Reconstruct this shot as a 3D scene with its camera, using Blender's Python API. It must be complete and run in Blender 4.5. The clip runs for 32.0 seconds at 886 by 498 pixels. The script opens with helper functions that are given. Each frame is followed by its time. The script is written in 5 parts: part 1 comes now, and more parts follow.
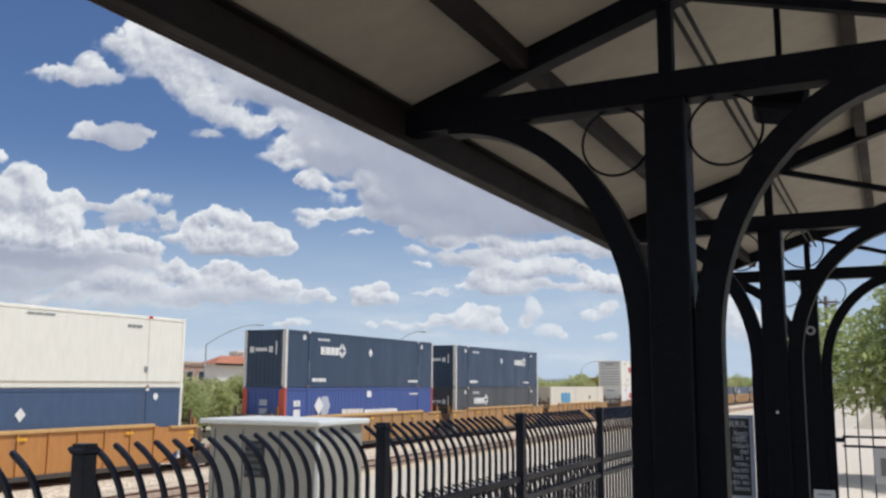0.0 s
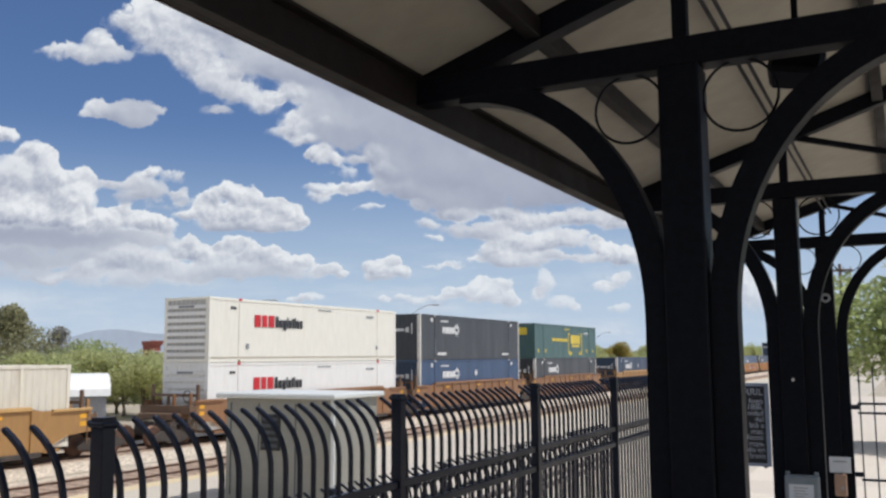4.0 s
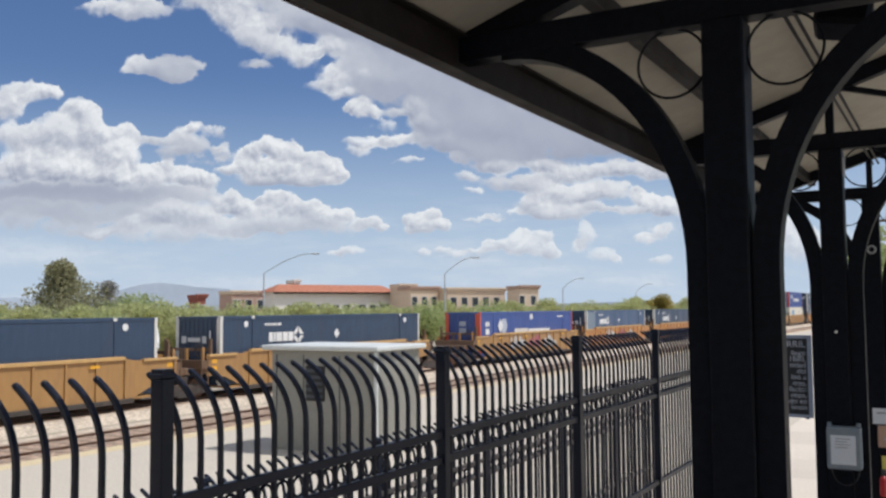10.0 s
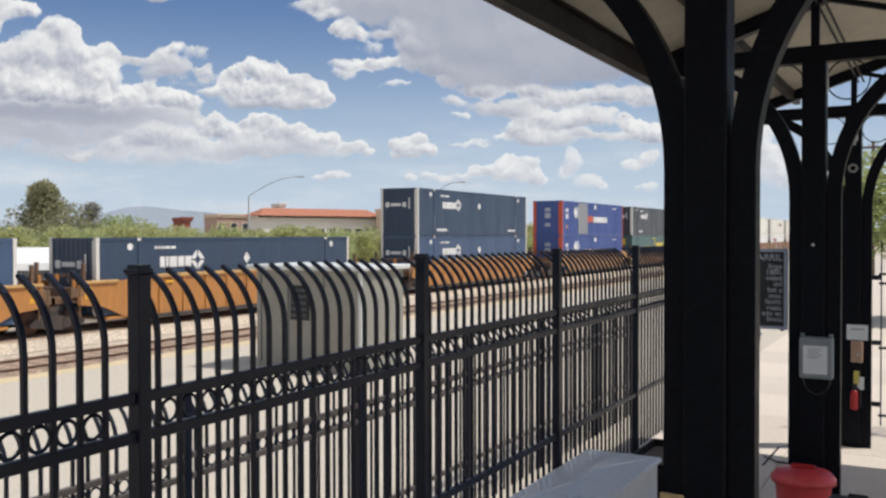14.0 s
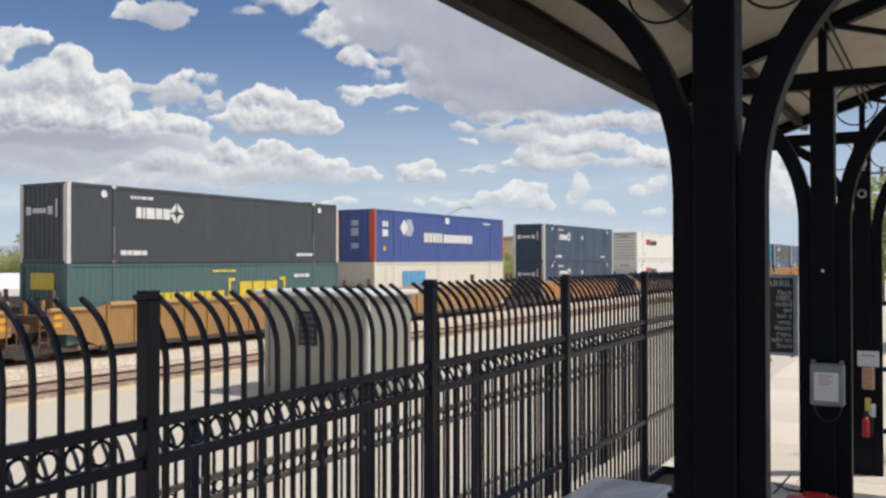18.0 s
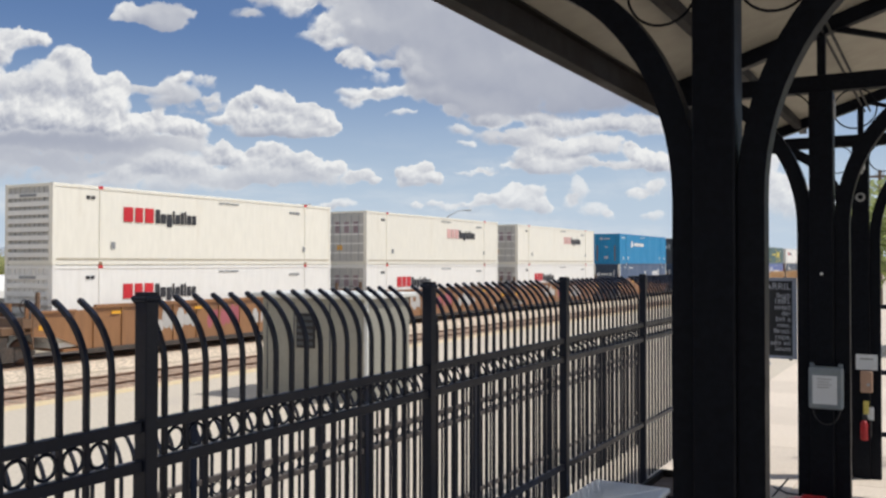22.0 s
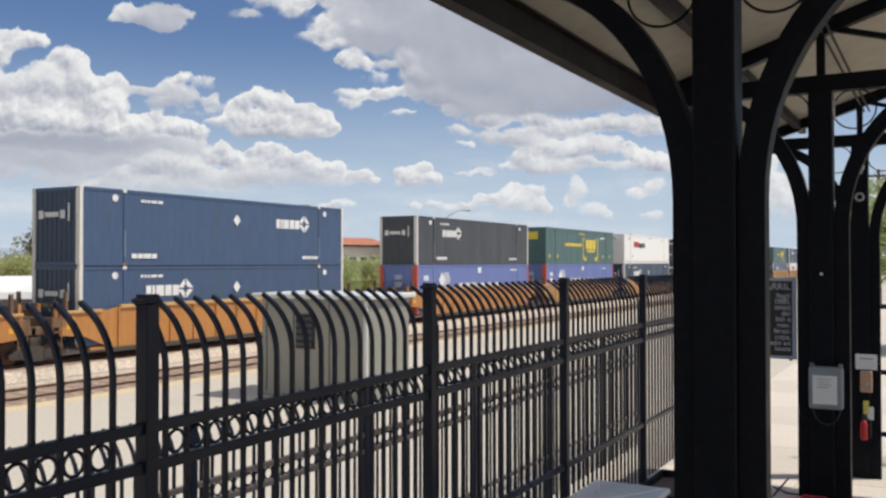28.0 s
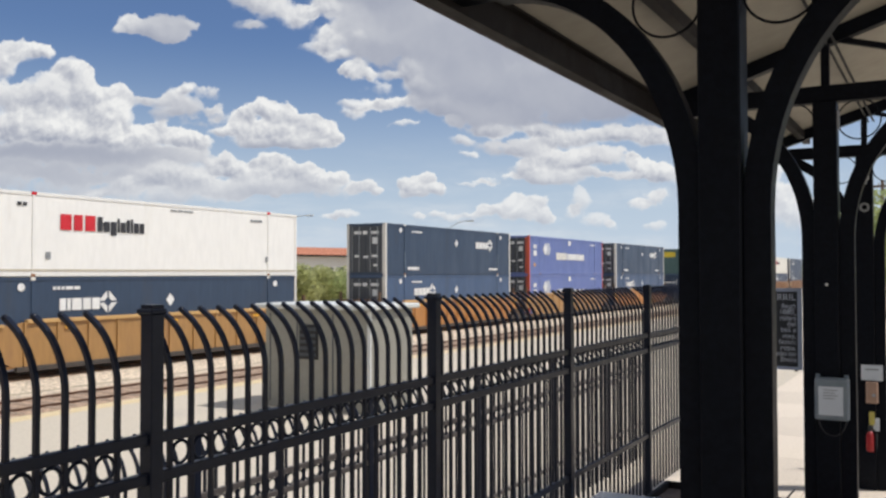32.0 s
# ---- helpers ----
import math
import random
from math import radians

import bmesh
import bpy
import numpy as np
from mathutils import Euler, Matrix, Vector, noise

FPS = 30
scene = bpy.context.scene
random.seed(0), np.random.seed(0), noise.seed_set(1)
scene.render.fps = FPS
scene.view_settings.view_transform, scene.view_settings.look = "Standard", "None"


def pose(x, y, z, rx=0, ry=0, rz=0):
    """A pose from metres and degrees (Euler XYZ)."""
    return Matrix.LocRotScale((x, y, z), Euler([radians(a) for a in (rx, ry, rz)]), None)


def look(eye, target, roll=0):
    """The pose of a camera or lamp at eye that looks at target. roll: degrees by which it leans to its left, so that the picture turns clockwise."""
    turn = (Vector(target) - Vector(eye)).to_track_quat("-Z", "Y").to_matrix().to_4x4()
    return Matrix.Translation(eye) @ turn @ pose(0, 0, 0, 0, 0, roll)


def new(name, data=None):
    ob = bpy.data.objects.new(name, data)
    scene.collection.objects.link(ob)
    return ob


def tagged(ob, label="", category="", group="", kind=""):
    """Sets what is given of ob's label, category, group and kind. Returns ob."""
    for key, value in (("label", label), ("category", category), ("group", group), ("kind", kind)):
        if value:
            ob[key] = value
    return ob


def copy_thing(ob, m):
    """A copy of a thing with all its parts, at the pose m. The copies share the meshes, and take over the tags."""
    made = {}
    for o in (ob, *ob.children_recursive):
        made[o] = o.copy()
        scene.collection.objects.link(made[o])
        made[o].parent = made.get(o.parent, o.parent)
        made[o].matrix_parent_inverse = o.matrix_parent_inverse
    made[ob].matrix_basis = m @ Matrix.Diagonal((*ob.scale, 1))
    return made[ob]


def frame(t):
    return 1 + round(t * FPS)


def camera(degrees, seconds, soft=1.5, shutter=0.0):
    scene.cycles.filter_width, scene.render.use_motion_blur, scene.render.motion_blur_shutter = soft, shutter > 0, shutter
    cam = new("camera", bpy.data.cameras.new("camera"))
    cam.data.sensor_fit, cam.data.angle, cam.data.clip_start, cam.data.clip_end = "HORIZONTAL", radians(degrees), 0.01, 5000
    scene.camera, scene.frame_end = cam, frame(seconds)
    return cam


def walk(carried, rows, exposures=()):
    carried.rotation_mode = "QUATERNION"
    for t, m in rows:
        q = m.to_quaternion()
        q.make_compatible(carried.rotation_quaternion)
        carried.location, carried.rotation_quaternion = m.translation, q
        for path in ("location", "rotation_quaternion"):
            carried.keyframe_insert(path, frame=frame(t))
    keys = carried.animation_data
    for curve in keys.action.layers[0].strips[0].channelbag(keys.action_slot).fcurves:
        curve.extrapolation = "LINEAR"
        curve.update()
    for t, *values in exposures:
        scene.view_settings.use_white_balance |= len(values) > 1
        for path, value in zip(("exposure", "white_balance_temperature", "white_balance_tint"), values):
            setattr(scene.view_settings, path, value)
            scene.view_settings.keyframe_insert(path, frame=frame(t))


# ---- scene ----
cam = camera(52.35, 32.0, soft=2.5)


def eye(x, y, z, yaw, pitch, roll):
    a, b = radians(yaw), radians(pitch)
    way = Vector((-math.sin(a) * math.cos(b), math.cos(a) * math.cos(b), math.sin(b)))
    return look(Vector((x, y, z)), Vector((x, y, z)) + 2 * way, roll)


# seconds, place, yaw to the left of the track's line, pitch, roll
PATH = [
    (0, 2.987, -2.738, 2.640, 26.31, 8.51, 0.31),
    (0.5, 2.994, -2.737, 2.644, 26.60, 8.53, 0.48),
    (1, 2.995, -2.738, 2.648, 26.62, 8.45, 0.38),
    (1.5, 2.990, -2.737, 2.642, 26.58, 8.35, 0.31),
    (2, 2.981, -2.736, 2.628, 26.46, 8.12, 0.05),
    (2.5, 2.982, -2.740, 2.633, 26.37, 7.70, -0.40),
    (3, 2.980, -2.735, 2.640, 26.36, 7.18, -0.68),
    (3.5, 2.977, -2.725, 2.630, 26.58, 6.77, -0.77),
    (4, 2.974, -2.728, 2.631, 27.07, 6.80, -0.35),
    (4.5, 2.986, -2.734, 2.640, 27.56, 7.05, 0.04),
    (6.5, 2.980, -2.752, 2.643, 27.72, 7.59, 0.44),
    (7, 2.972, -2.750, 2.636, 27.64, 7.59, 0.45),
    (7.5, 2.978, -2.749, 2.647, 27.56, 7.46, 0.35),
    (8, 2.980, -2.739, 2.652, 27.54, 7.22, 0.43),
    (8.5, 2.977, -2.727, 2.648, 27.97, 6.92, 0.69),
    (9, 2.969, -2.724, 2.638, 28.45, 6.38, 0.83),
    (9.5, 2.973, -2.731, 2.657, 29.52, 5.62, 0.72),
    (10, 2.997, -2.808, 2.638, 29.64, 3.82, -0.50),
    (10.5, 3.031, -2.804, 2.575, 27.26, -0.18, -1.90),
    (11, 3.021, -2.786, 2.522, 27.67, -2.05, -0.12),
    (11.5, 3.032, -2.788, 2.517, 28.12, -2.52, 0.14),
    (12, 3.030, -2.791, 2.518, 28.48, -1.91, 0.02),
    (12.5, 3.030, -2.786, 2.521, 28.65, -1.64, -0.10),
    (13, 3.029, -2.784, 2.517, 28.73, -1.39, -0.12),
    (13.5, 3.028, -2.783, 2.517, 28.76, -1.15, -0.05),
    (14, 3.028, -2.783, 2.518, 28.77, -0.92, -0.09),
    (14.5, 3.029, -2.782, 2.519, 28.89, -0.62, -0.09),
    (16.5, 3.026, -2.780, 2.520, 29.37, 0.01, -0.06),
    (17, 3.026, -2.783, 2.521, 29.36, 0.16, -0.06),
    (17.5, 3.026, -2.785, 2.520, 29.32, 0.42, -0.04),
    (18, 3.025, -2.786, 2.520, 29.26, 0.70, -0.07),
    (18.5, 3.025, -2.787, 2.520, 29.21, 0.96, -0.04),
    (19, 3.023, -2.787, 2.521, 29.18, 1.10, 0.01),
    (19.5, 3.023, -2.788, 2.521, 29.18, 1.18, -0.04),
    (20, 3.025, -2.788, 2.526, 29.19, 1.20, -0.05),
    (20.5, 3.024, -2.787, 2.522, 29.19, 1.19, -0.05),
    (21, 3.023, -2.788, 2.523, 29.19, 1.09, -0.04),
    (21.5, 3.021, -2.788, 2.521, 29.17, 0.97, -0.04),
    (22, 3.019, -2.784, 2.518, 29.15, 0.87, 0.04),
    (22.5, 3.019, -2.787, 2.519, 29.14, 0.81, -0.04),
    (23, 3.020, -2.784, 2.520, 29.13, 0.79, -0.03),
    (23.5, 3.017, -2.787, 2.519, 29.11, 0.70, 0.02),
    (24, 3.019, -2.790, 2.521, 29.11, 0.59, -0.06),
    (24.5, 3.017, -2.787, 2.522, 29.08, 0.53, -0.03),
    (25, 3.016, -2.789, 2.521, 29.08, 0.60, -0.04),
    (25.5, 3.014, -2.790, 2.525, 29.07, 0.76, -0.01),
    (27.5, 3.014, -2.790, 2.523, 29.10, 0.91, -0.04),
    (28, 3.013, -2.788, 2.524, 29.09, 0.88, -0.08),
    (28.5, 3.012, -2.784, 2.523, 29.08, 0.86, -0.01),
    (29, 3.011, -2.785, 2.524, 29.07, 0.84, -0.02),
    (29.5, 3.010, -2.789, 2.523, 29.07, 0.80, -0.01),
    (30, 3.009, -2.789, 2.522, 29.06, 0.77, 0.00),
    (30.5, 3.007, -2.786, 2.523, 29.10, 0.77, -0.00),
    (31, 3.006, -2.783, 2.523, 29.15, 0.80, -0.00),
    (31.5, 3.005, -2.782, 2.524, 29.25, 1.03, 0.01),
    (32, 3.003, -2.787, 2.524, 29.30, 1.54, -0.07),
]
EXPOSURES = [(0, -0.14, 6050, 10), (9.5, -0.14, 6050, 10), (11.0, -0.09, 6150, 10), (16.5, -0.08, 6350, 10), (32, -0.08, 6350, 10)]
walk(cam, [(r[0], eye(*r[1:])) for r in PATH], EXPOSURES)

# ---- light ----
SUN_AZIMUTH, SUN_HEIGHT = 62.0, 60.0  # degrees from +y towards +x, and above the horizon
sun_way = Vector((math.sin(radians(SUN_AZIMUTH)) * math.cos(radians(SUN_HEIGHT)),
                  math.cos(radians(SUN_AZIMUTH)) * math.cos(radians(SUN_HEIGHT)), math.sin(radians(SUN_HEIGHT))))
sun = new("sun", bpy.data.lights.new("sun", "SUN"))
sun.data.energy, sun.data.angle, sun.data.color = 4.0, radians(0.6), (1.0, 0.95, 0.88)
sun.matrix_world = look(sun_way * 50, (0, 0, 0))


class Web:
    """Short hand for shader nodes."""

    def __init__(self, tree):
        self.tree = tree

    def add(self, kind):
        return self.tree.nodes.new(kind)

    def put(self, value, socket):
        if isinstance(value, bpy.types.NodeSocket):
            self.tree.links.new(value, socket)
        else:
            socket.default_value = value

    def math(self, op, a, b=0.0, c=0.0, clamp=False):
        n = self.add("ShaderNodeMath")
        n.operation, n.use_clamp = op, clamp
        for s, v in zip(n.inputs, (a, b, c)):
            self.put(v, s)
        return n.outputs[0]

    def vec(self, op, a, b=(0, 0, 0)):
        n = self.add("ShaderNodeVectorMath")
        n.operation = op
        self.put(a, n.inputs[0])
        self.put(b, n.inputs[1])
        return n.outputs["Value"] if op in ("DOT_PRODUCT", "LENGTH") else n.outputs[0]

    def noise(self, vector, scale, detail=4.0, rough=0.55):
        n = self.add("ShaderNodeTexNoise")
        self.put(vector, n.inputs["Vector"])
        n.inputs["Scale"].default_value, n.inputs["Detail"].default_value, n.inputs["Roughness"].default_value = scale, detail, rough
        return n.outputs[0]

    def mix(self, f, a, b):
        n = self.add("ShaderNodeMix")
        n.data_type = "RGBA"
        self.put(f, n.inputs[0])
        self.put(a, n.inputs[6])
        self.put(b, n.inputs[7])
        return n.outputs[2]

    def ramp(self, f, lo, hi, to0=0.0, to1=1.0, smooth=True):
        n = self.add("ShaderNodeMapRange")
        n.interpolation_type = "SMOOTHSTEP" if smooth else "LINEAR"
        for s, v in zip(n.inputs, (f, lo, hi, to0, to1)):
            self.put(v, s)
        return n.outputs[0]


# ---- sky with cumulus clouds ----
world = bpy.data.worlds.new("sky")
scene.world = world
world.use_nodes = True
world.node_tree.nodes.clear()
W = Web(world.node_tree)
sky = W.add("ShaderNodeTexSky")
sky.sky_type, sky.sun_disc = "NISHITA", False
sky.sun_elevation, sky.sun_rotation = radians(SUN_HEIGHT), radians(SUN_AZIMUTH)
sky.air_density, sky.dust_density, sky.ozone_density = 1.0, 0.6, 2.0
coord = W.add("ShaderNodeTexCoord").outputs["Generated"]
# plane coordinates of the sky ahead: u to the right, v up, as tangents from a line to the left of the track
YAW = 29.3
turn = W.add("ShaderNodeVectorRotate")
turn.rotation_type = "Z_AXIS"
W.put(coord, turn.inputs["Vector"])
turn.inputs["Angle"].default_value = radians(-YAW)
sep = W.add("ShaderNodeSeparateXYZ")
W.put(turn.outputs[0], sep.inputs[0])
ahead = W.math("MAXIMUM", sep.outputs[1], 0.05)
com = W.add("ShaderNodeCombineXYZ")
W.put(W.math("DIVIDE", sep.outputs[0], ahead), com.inputs[0])
W.put(W.math("DIVIDE", sep.outputs[2], ahead), com.inputs[1])
plane = com.outputs[0]


def wobble(scale, detail, rough, du, dv):
    n = W.add("ShaderNodeTexNoise")
    W.put(plane, n.inputs["Vector"])
    n.inputs["Scale"].default_value, n.inputs["Detail"].default_value, n.inputs["Roughness"].default_value = scale, detail, rough
    return W.vec("MULTIPLY", W.vec("SUBTRACT", n.outputs["Color"], (0.5, 0.5, 0.5)), (du, dv, 0.0))


bent = W.vec("ADD", W.vec("ADD", plane, wobble(14.0, 3.0, 0.5, 0.026, 0.024)), wobble(42.0, 4.0, 0.6, 0.018, 0.018))


def px(x, y):
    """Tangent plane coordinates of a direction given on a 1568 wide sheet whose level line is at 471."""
    return (x - 784) / 1595, (471 - y) / 1595


total, height, shade = 0.0, 0.0, 0.0


def puff(x, y, a, b, weight=1.0, dark=0.0):
    """One lobe of a cloud; dark: how grey it is."""
    global total, height, shade
    u, v = px(x, y)
    d = W.vec("MULTIPLY", W.vec("SUBTRACT", bent, (u, v, 0)), (1595 / a, 1595 / b, 0))
    q = W.vec("DOT_PRODUCT", d, d)
    w = W.math("MULTIPLY", W.math("EXPONENT", W.math("MULTIPLY", W.math("MULTIPLY", q, q), -1.0)), weight)
    total = W.math("ADD", w, total)
    height = W.math("MULTIPLY_ADD", W.vec("DOT_PRODUCT", d, (0.3, 0.95, 0)), w, height)
    if dark:
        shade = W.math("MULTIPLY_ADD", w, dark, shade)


# great bank on the left
puff(20, 75, 45, 22), puff(70, 72, 24, 15), puff(-5, 100, 38, 28), puff(115, 105, 38, 24), puff(140, 122, 22, 28), puff(15, 155, 50, 28, 1.0, 0.15), puff(85, 152, 50, 38, 1.0, 0.1), puff(150, 150, 36, 28)
puff(205, 140, 26, 18), puff(180, 165, 40, 28), puff(235, 158, 30, 14, 0.85, 0.3), puff(275, 160, 28, 13, 0.8, 0.3), puff(195, 188, 44, 28), puff(155, 185, 32, 22)
puff(310, 150, 24, 18, 0.9, 0.15), puff(330, 138, 15, 11, 0.9), puff(365, 148, 20, 13, 0.8, 0.2), puff(330, 174, 36, 18, 0.9, 0.3), puff(380, 182, 20, 14, 0.9, 0.2), puff(350, 200, 40, 11, 0.7, 0.4), puff(285, 185, 36, 14, 0.75, 0.4)
puff(60, 205, 85, 30), puff(250, 218, 32, 18), puff(285, 210, 24, 14), puff(320, 226, 36, 18), puff(345, 240, 30, 15), puff(230, 232, 95, 18), puff(120, 222, 115, 24), puff(15, 222, 60, 26)
puff(100, 256, 200, 16, 0.95, 0.65), puff(110, 282, 220, 22, 0.9, 0.5), puff(60, 312, 200, 24, 0.8, 0.35), puff(300, 262, 80, 15, 0.95, 0.3), puff(-150, 120, 110, 60), puff(-160, 220, 120, 60)
# row below
puff(390, 275, 34, 18), puff(400, 263, 18, 10), puff(430, 286, 30, 20), puff(453, 273, 12, 9), puff(480, 268, 24, 18), puff(510, 278, 22, 18), puff(500, 292, 54, 20), puff(550, 293, 22, 14), puff(560, 306, 46, 14), puff(600, 302, 24, 12), puff(640, 318, 28, 12), puff(664, 330, 16, 8)
puff(270, 298, 46, 18, 0.95, 0.1), puff(230, 312, 30, 13), puff(330, 300, 60, 20, 0.95, 0.1), puff(420, 315, 100, 18, 0.9, 0.25), puff(530, 324, 120, 13, 0.85, 0.3), puff(155, 326, 24, 9), puff(300, 332, 160, 17, 0.75, 0.3), puff(610, 362, 34, 9, 0.85), puff(580, 368, 20, 6, 0.75)
# the clear cut cloud in the middle
puff(467, 168, 20, 16), puff(440, 181, 22, 18), puff(420, 193, 22, 16), puff(490, 183, 26, 20), puff(515, 186, 20, 16), puff(545, 196, 20, 14), puff(500, 210, 72, 22), puff(440, 215, 50, 18), puff(386, 218, 24, 11), puff(410, 211, 20, 12), puff(570, 214, 28, 17), puff(590, 227, 16, 12), puff(525, 234, 70, 13, 1.0, 0.15), puff(560, 243, 42, 9, 0.9, 0.2), puff(465, 234, 55, 9, 0.85, 0.4)
# small ones to the right
puff(755, 298, 22, 12), puff(720, 312, 22, 14), puff(745, 315, 36, 18), puff(780, 325, 18, 14), puff(730, 332, 34, 9, 0.9, 0.2), puff(880, 302, 34, 9, 0.85), puff(840, 310, 34, 7, 0.75), puff(830, 262, 18, 7, 0.75)
puff(905, 345, 20, 14), puff(950, 345, 26, 15), puff(870, 358, 26, 12, 0.9), puff(840, 368, 34, 9, 0.85), puff(930, 372, 46, 14, 0.9), puff(965, 375, 20, 18, 0.85), puff(910, 360, 40, 14), puff(740, 372, 14, 7, 0.8), puff(770, 365, 26, 9, 0.85), puff(800, 375, 20, 7, 0.75)
puff(1030, 340, 26, 22, 0.75, 0.1), puff(1010, 360, 20, 14, 0.7), puff(1060, 375, 30, 14, 0.75), puff(1085, 385, 14, 10, 0.7), puff(1160, 340, 32, 16, 0.9), puff(1130, 350, 20, 9, 0.8), puff(1160, 390, 26, 10, 0.75)
puff(1130, 275, 26, 13), puff(1150, 290, 34, 16), puff(1175, 300, 24, 14), puff(1110, 300, 30, 9, 0.9, 0.1), puff(1060, 292, 50, 8, 0.75, 0.3), puff(1300, 300, 120, 60, 0.9), puff(1420, 360, 120, 40, 0.8), puff(1360, 150, 180, 120, 0.8, 0.3)
# grey sheet towards the canopy and its bright rim
puff(760, 60, 130, 60, 1.0, 0.5), puff(680, 40, 60, 40, 0.8, 0.45), puff(900, 110, 150, 60, 1.0, 0.55), puff(820, 150, 90, 45, 0.95, 0.5), puff(1000, 170, 130, 40, 1.0, 0.55), puff(870, 196, 80, 26, 0.9, 0.45), puff(755, 130, 40, 40, 0.75, 0.35), puff(900, 20, 160, 60, 1.0, 0.5), puff(1150, 100, 150, 110, 1.0, 0.55)
puff(625, 105, 24, 14, 0.95), puff(650, 118, 18, 11, 0.9), puff(640, 45, 11, 11, 0.75), puff(725, 108, 22, 20, 0.9), puff(740, 132, 20, 14, 0.8, 0.2), puff(690, 114, 22, 9, 0.65), puff(800, 205, 18, 12, 0.8, 0.2), puff(815, 235, 20, 12, 0.75, 0.2)
puff(700, 165, 40, 13, 0.82), puff(640, 167, 48, 12, 0.8), puff(672, 140, 40, 16, 0.62, 0.1), puff(770, 175, 50, 20, 0.7, 0.3), puff(625, 186, 30, 9, 0.68), puff(660, 178, 30, 8, 0.6), puff(715, 209, 30, 7, 0.7), puff(590, 225, 18, 12, 0.7)
puff(870, 218, 46, 12, 1.0, 0.1), puff(960, 215, 36, 12), puff(1000, 230, 70, 16, 1.0, 0.1), puff(1090, 227, 70, 15, 1.0, 0.15), puff(1160, 235, 46, 17), puff(900, 245, 70, 17, 0.95, 0.35), puff(960, 262, 60, 18, 0.95, 0.15), puff(1010, 272, 50, 20), puff(1060, 262, 70, 18, 0.95, 0.2), puff(930, 285, 46, 16, 0.95, 0.1), puff(950, 306, 36, 12, 0.9, 0.2), puff(1000, 300, 76, 14, 0.9, 0.3)
# wisps above
puff(225, 22, 24, 16, 0.95, 0.1), puff(256, 28, 34, 16, 0.95, 0.35), puff(288, 26, 54, 22, 1.0, 0.45), puff(300, 42, 42, 12, 0.85, 0.5), puff(340, 22, 20, 10, 0.65, 0.35), puff(205, 32, 14, 8, 0.65, 0.3), puff(430, 22, 26, 16, 0.62, 0.4), puff(455, 30, 20, 10, 0.58, 0.4)
puff(528, 18, 34, 24, 0.92), puff(545, 5, 20, 12, 0.8), puff(582, 48, 30, 22, 0.92), puff(560, 68, 40, 9, 0.65, 0.1), puff(595, 80, 25, 10, 0.75), puff(612, 105, 14, 10, 0.8)
puff(165, -78, 52, 18, 0.95, 0.15), puff(235, -72, 52, 24, 1.0, 0.25), puff(225, -100, 34, 18, 0.9), puff(293, -150, 62, 40), puff(345, -105, 58, 38), puff(393, -68, 48, 34), puff(430, -28, 42, 28, 0.95, 0.2), puff(478, -8, 38, 24, 0.9, 0.2), puff(420, -130, 90, 44, 1.0, 0.2), puff(520, -80, 90, 52, 1.0, 0.3), puff(650, 62, 46, 36, 0.75, 0.35), puff(615, 20, 42, 34, 0.85, 0.3)
puff(575, -5, 28, 17, 0.85), puff(600, -60, 85, 46, 1.0, 0.4), puff(700, -40, 115, 66, 1.0, 0.5), puff(560, -170, 200, 60, 1.0, 0.35), puff(455, -45, 26, 16, 0.8)


def billow(vector, scale):
    """Rounded heads with smaller heads on them."""
    n = W.add("ShaderNodeTexVoronoi")
    W.put(vector, n.inputs["Vector"])
    n.inputs["Scale"].default_value, n.inputs["Detail"].default_value = scale, 3.0
    n.inputs["Roughness"].default_value, n.inputs["Lacunarity"].default_value = 0.55, 2.3
    return W.math("SUBTRACT", 0.62, n.outputs["Distance"])


soft_plane = W.vec("ADD", plane, wobble(26.0, 4.0, 0.6, 0.026, 0.022))
heads = billow(soft_plane, 30.0)


def dim(x, y, a, b, k):
    """A shaded underside."""
    global under
    u, v = px(x, y)
    d = W.vec("MULTIPLY", W.vec("SUBTRACT", bent, (u, v, 0)), (1595 / a, 1595 / b, 0))
    under = W.math("MULTIPLY_ADD", W.math("EXPONENT", W.math("MULTIPLY", W.vec("DOT_PRODUCT", d, d), -1.0)), k, under)


under = 0.0
dim(110, 256, 180, 12, 0.5), dim(80, 305, 130, 18, 0.3), dim(95, 145, 60, 25, 0.2), dim(480, 240, 80, 9, 0.45), dim(320, 186, 60, 16, 0.25), dim(250, 312, 160, 10, 0.2), dim(520, 322, 110, 9, 0.3), dim(745, 335, 40, 7, 0.4), dim(940, 384, 40, 8, 0.3)
fine = W.noise(plane, 60.0, 7.0, 0.62)
mid = W.noise(plane, 24.0, 4.0, 0.55)
dens = W.math("ADD", W.math("MULTIPLY_ADD", W.math("SUBTRACT", fine, 0.5), 0.5, total), W.math("MULTIPLY", W.math("SUBTRACT", mid, 0.5), 0.35))
dens = W.math("ADD", dens, W.math("MULTIPLY", W.math("SUBTRACT", heads, 0.0), 0.6))
# the sky out of view: the same kind of broken cloud
rest = W.ramp(W.noise(coord, 3.0, 6.0, 0.6), 0.44, 0.56)
front = W.ramp(sep.outputs[1], 0.35, 0.6)
lift = W.math("DIVIDE", height, W.math("ADD", total, 0.12))
# tops are cut clean, undersides fray out
sharp = W.ramp(dens, W.ramp(lift, -0.5, 0.4, 0.0, 0.24), W.ramp(lift, -0.5, 0.4, 0.7, 0.46))
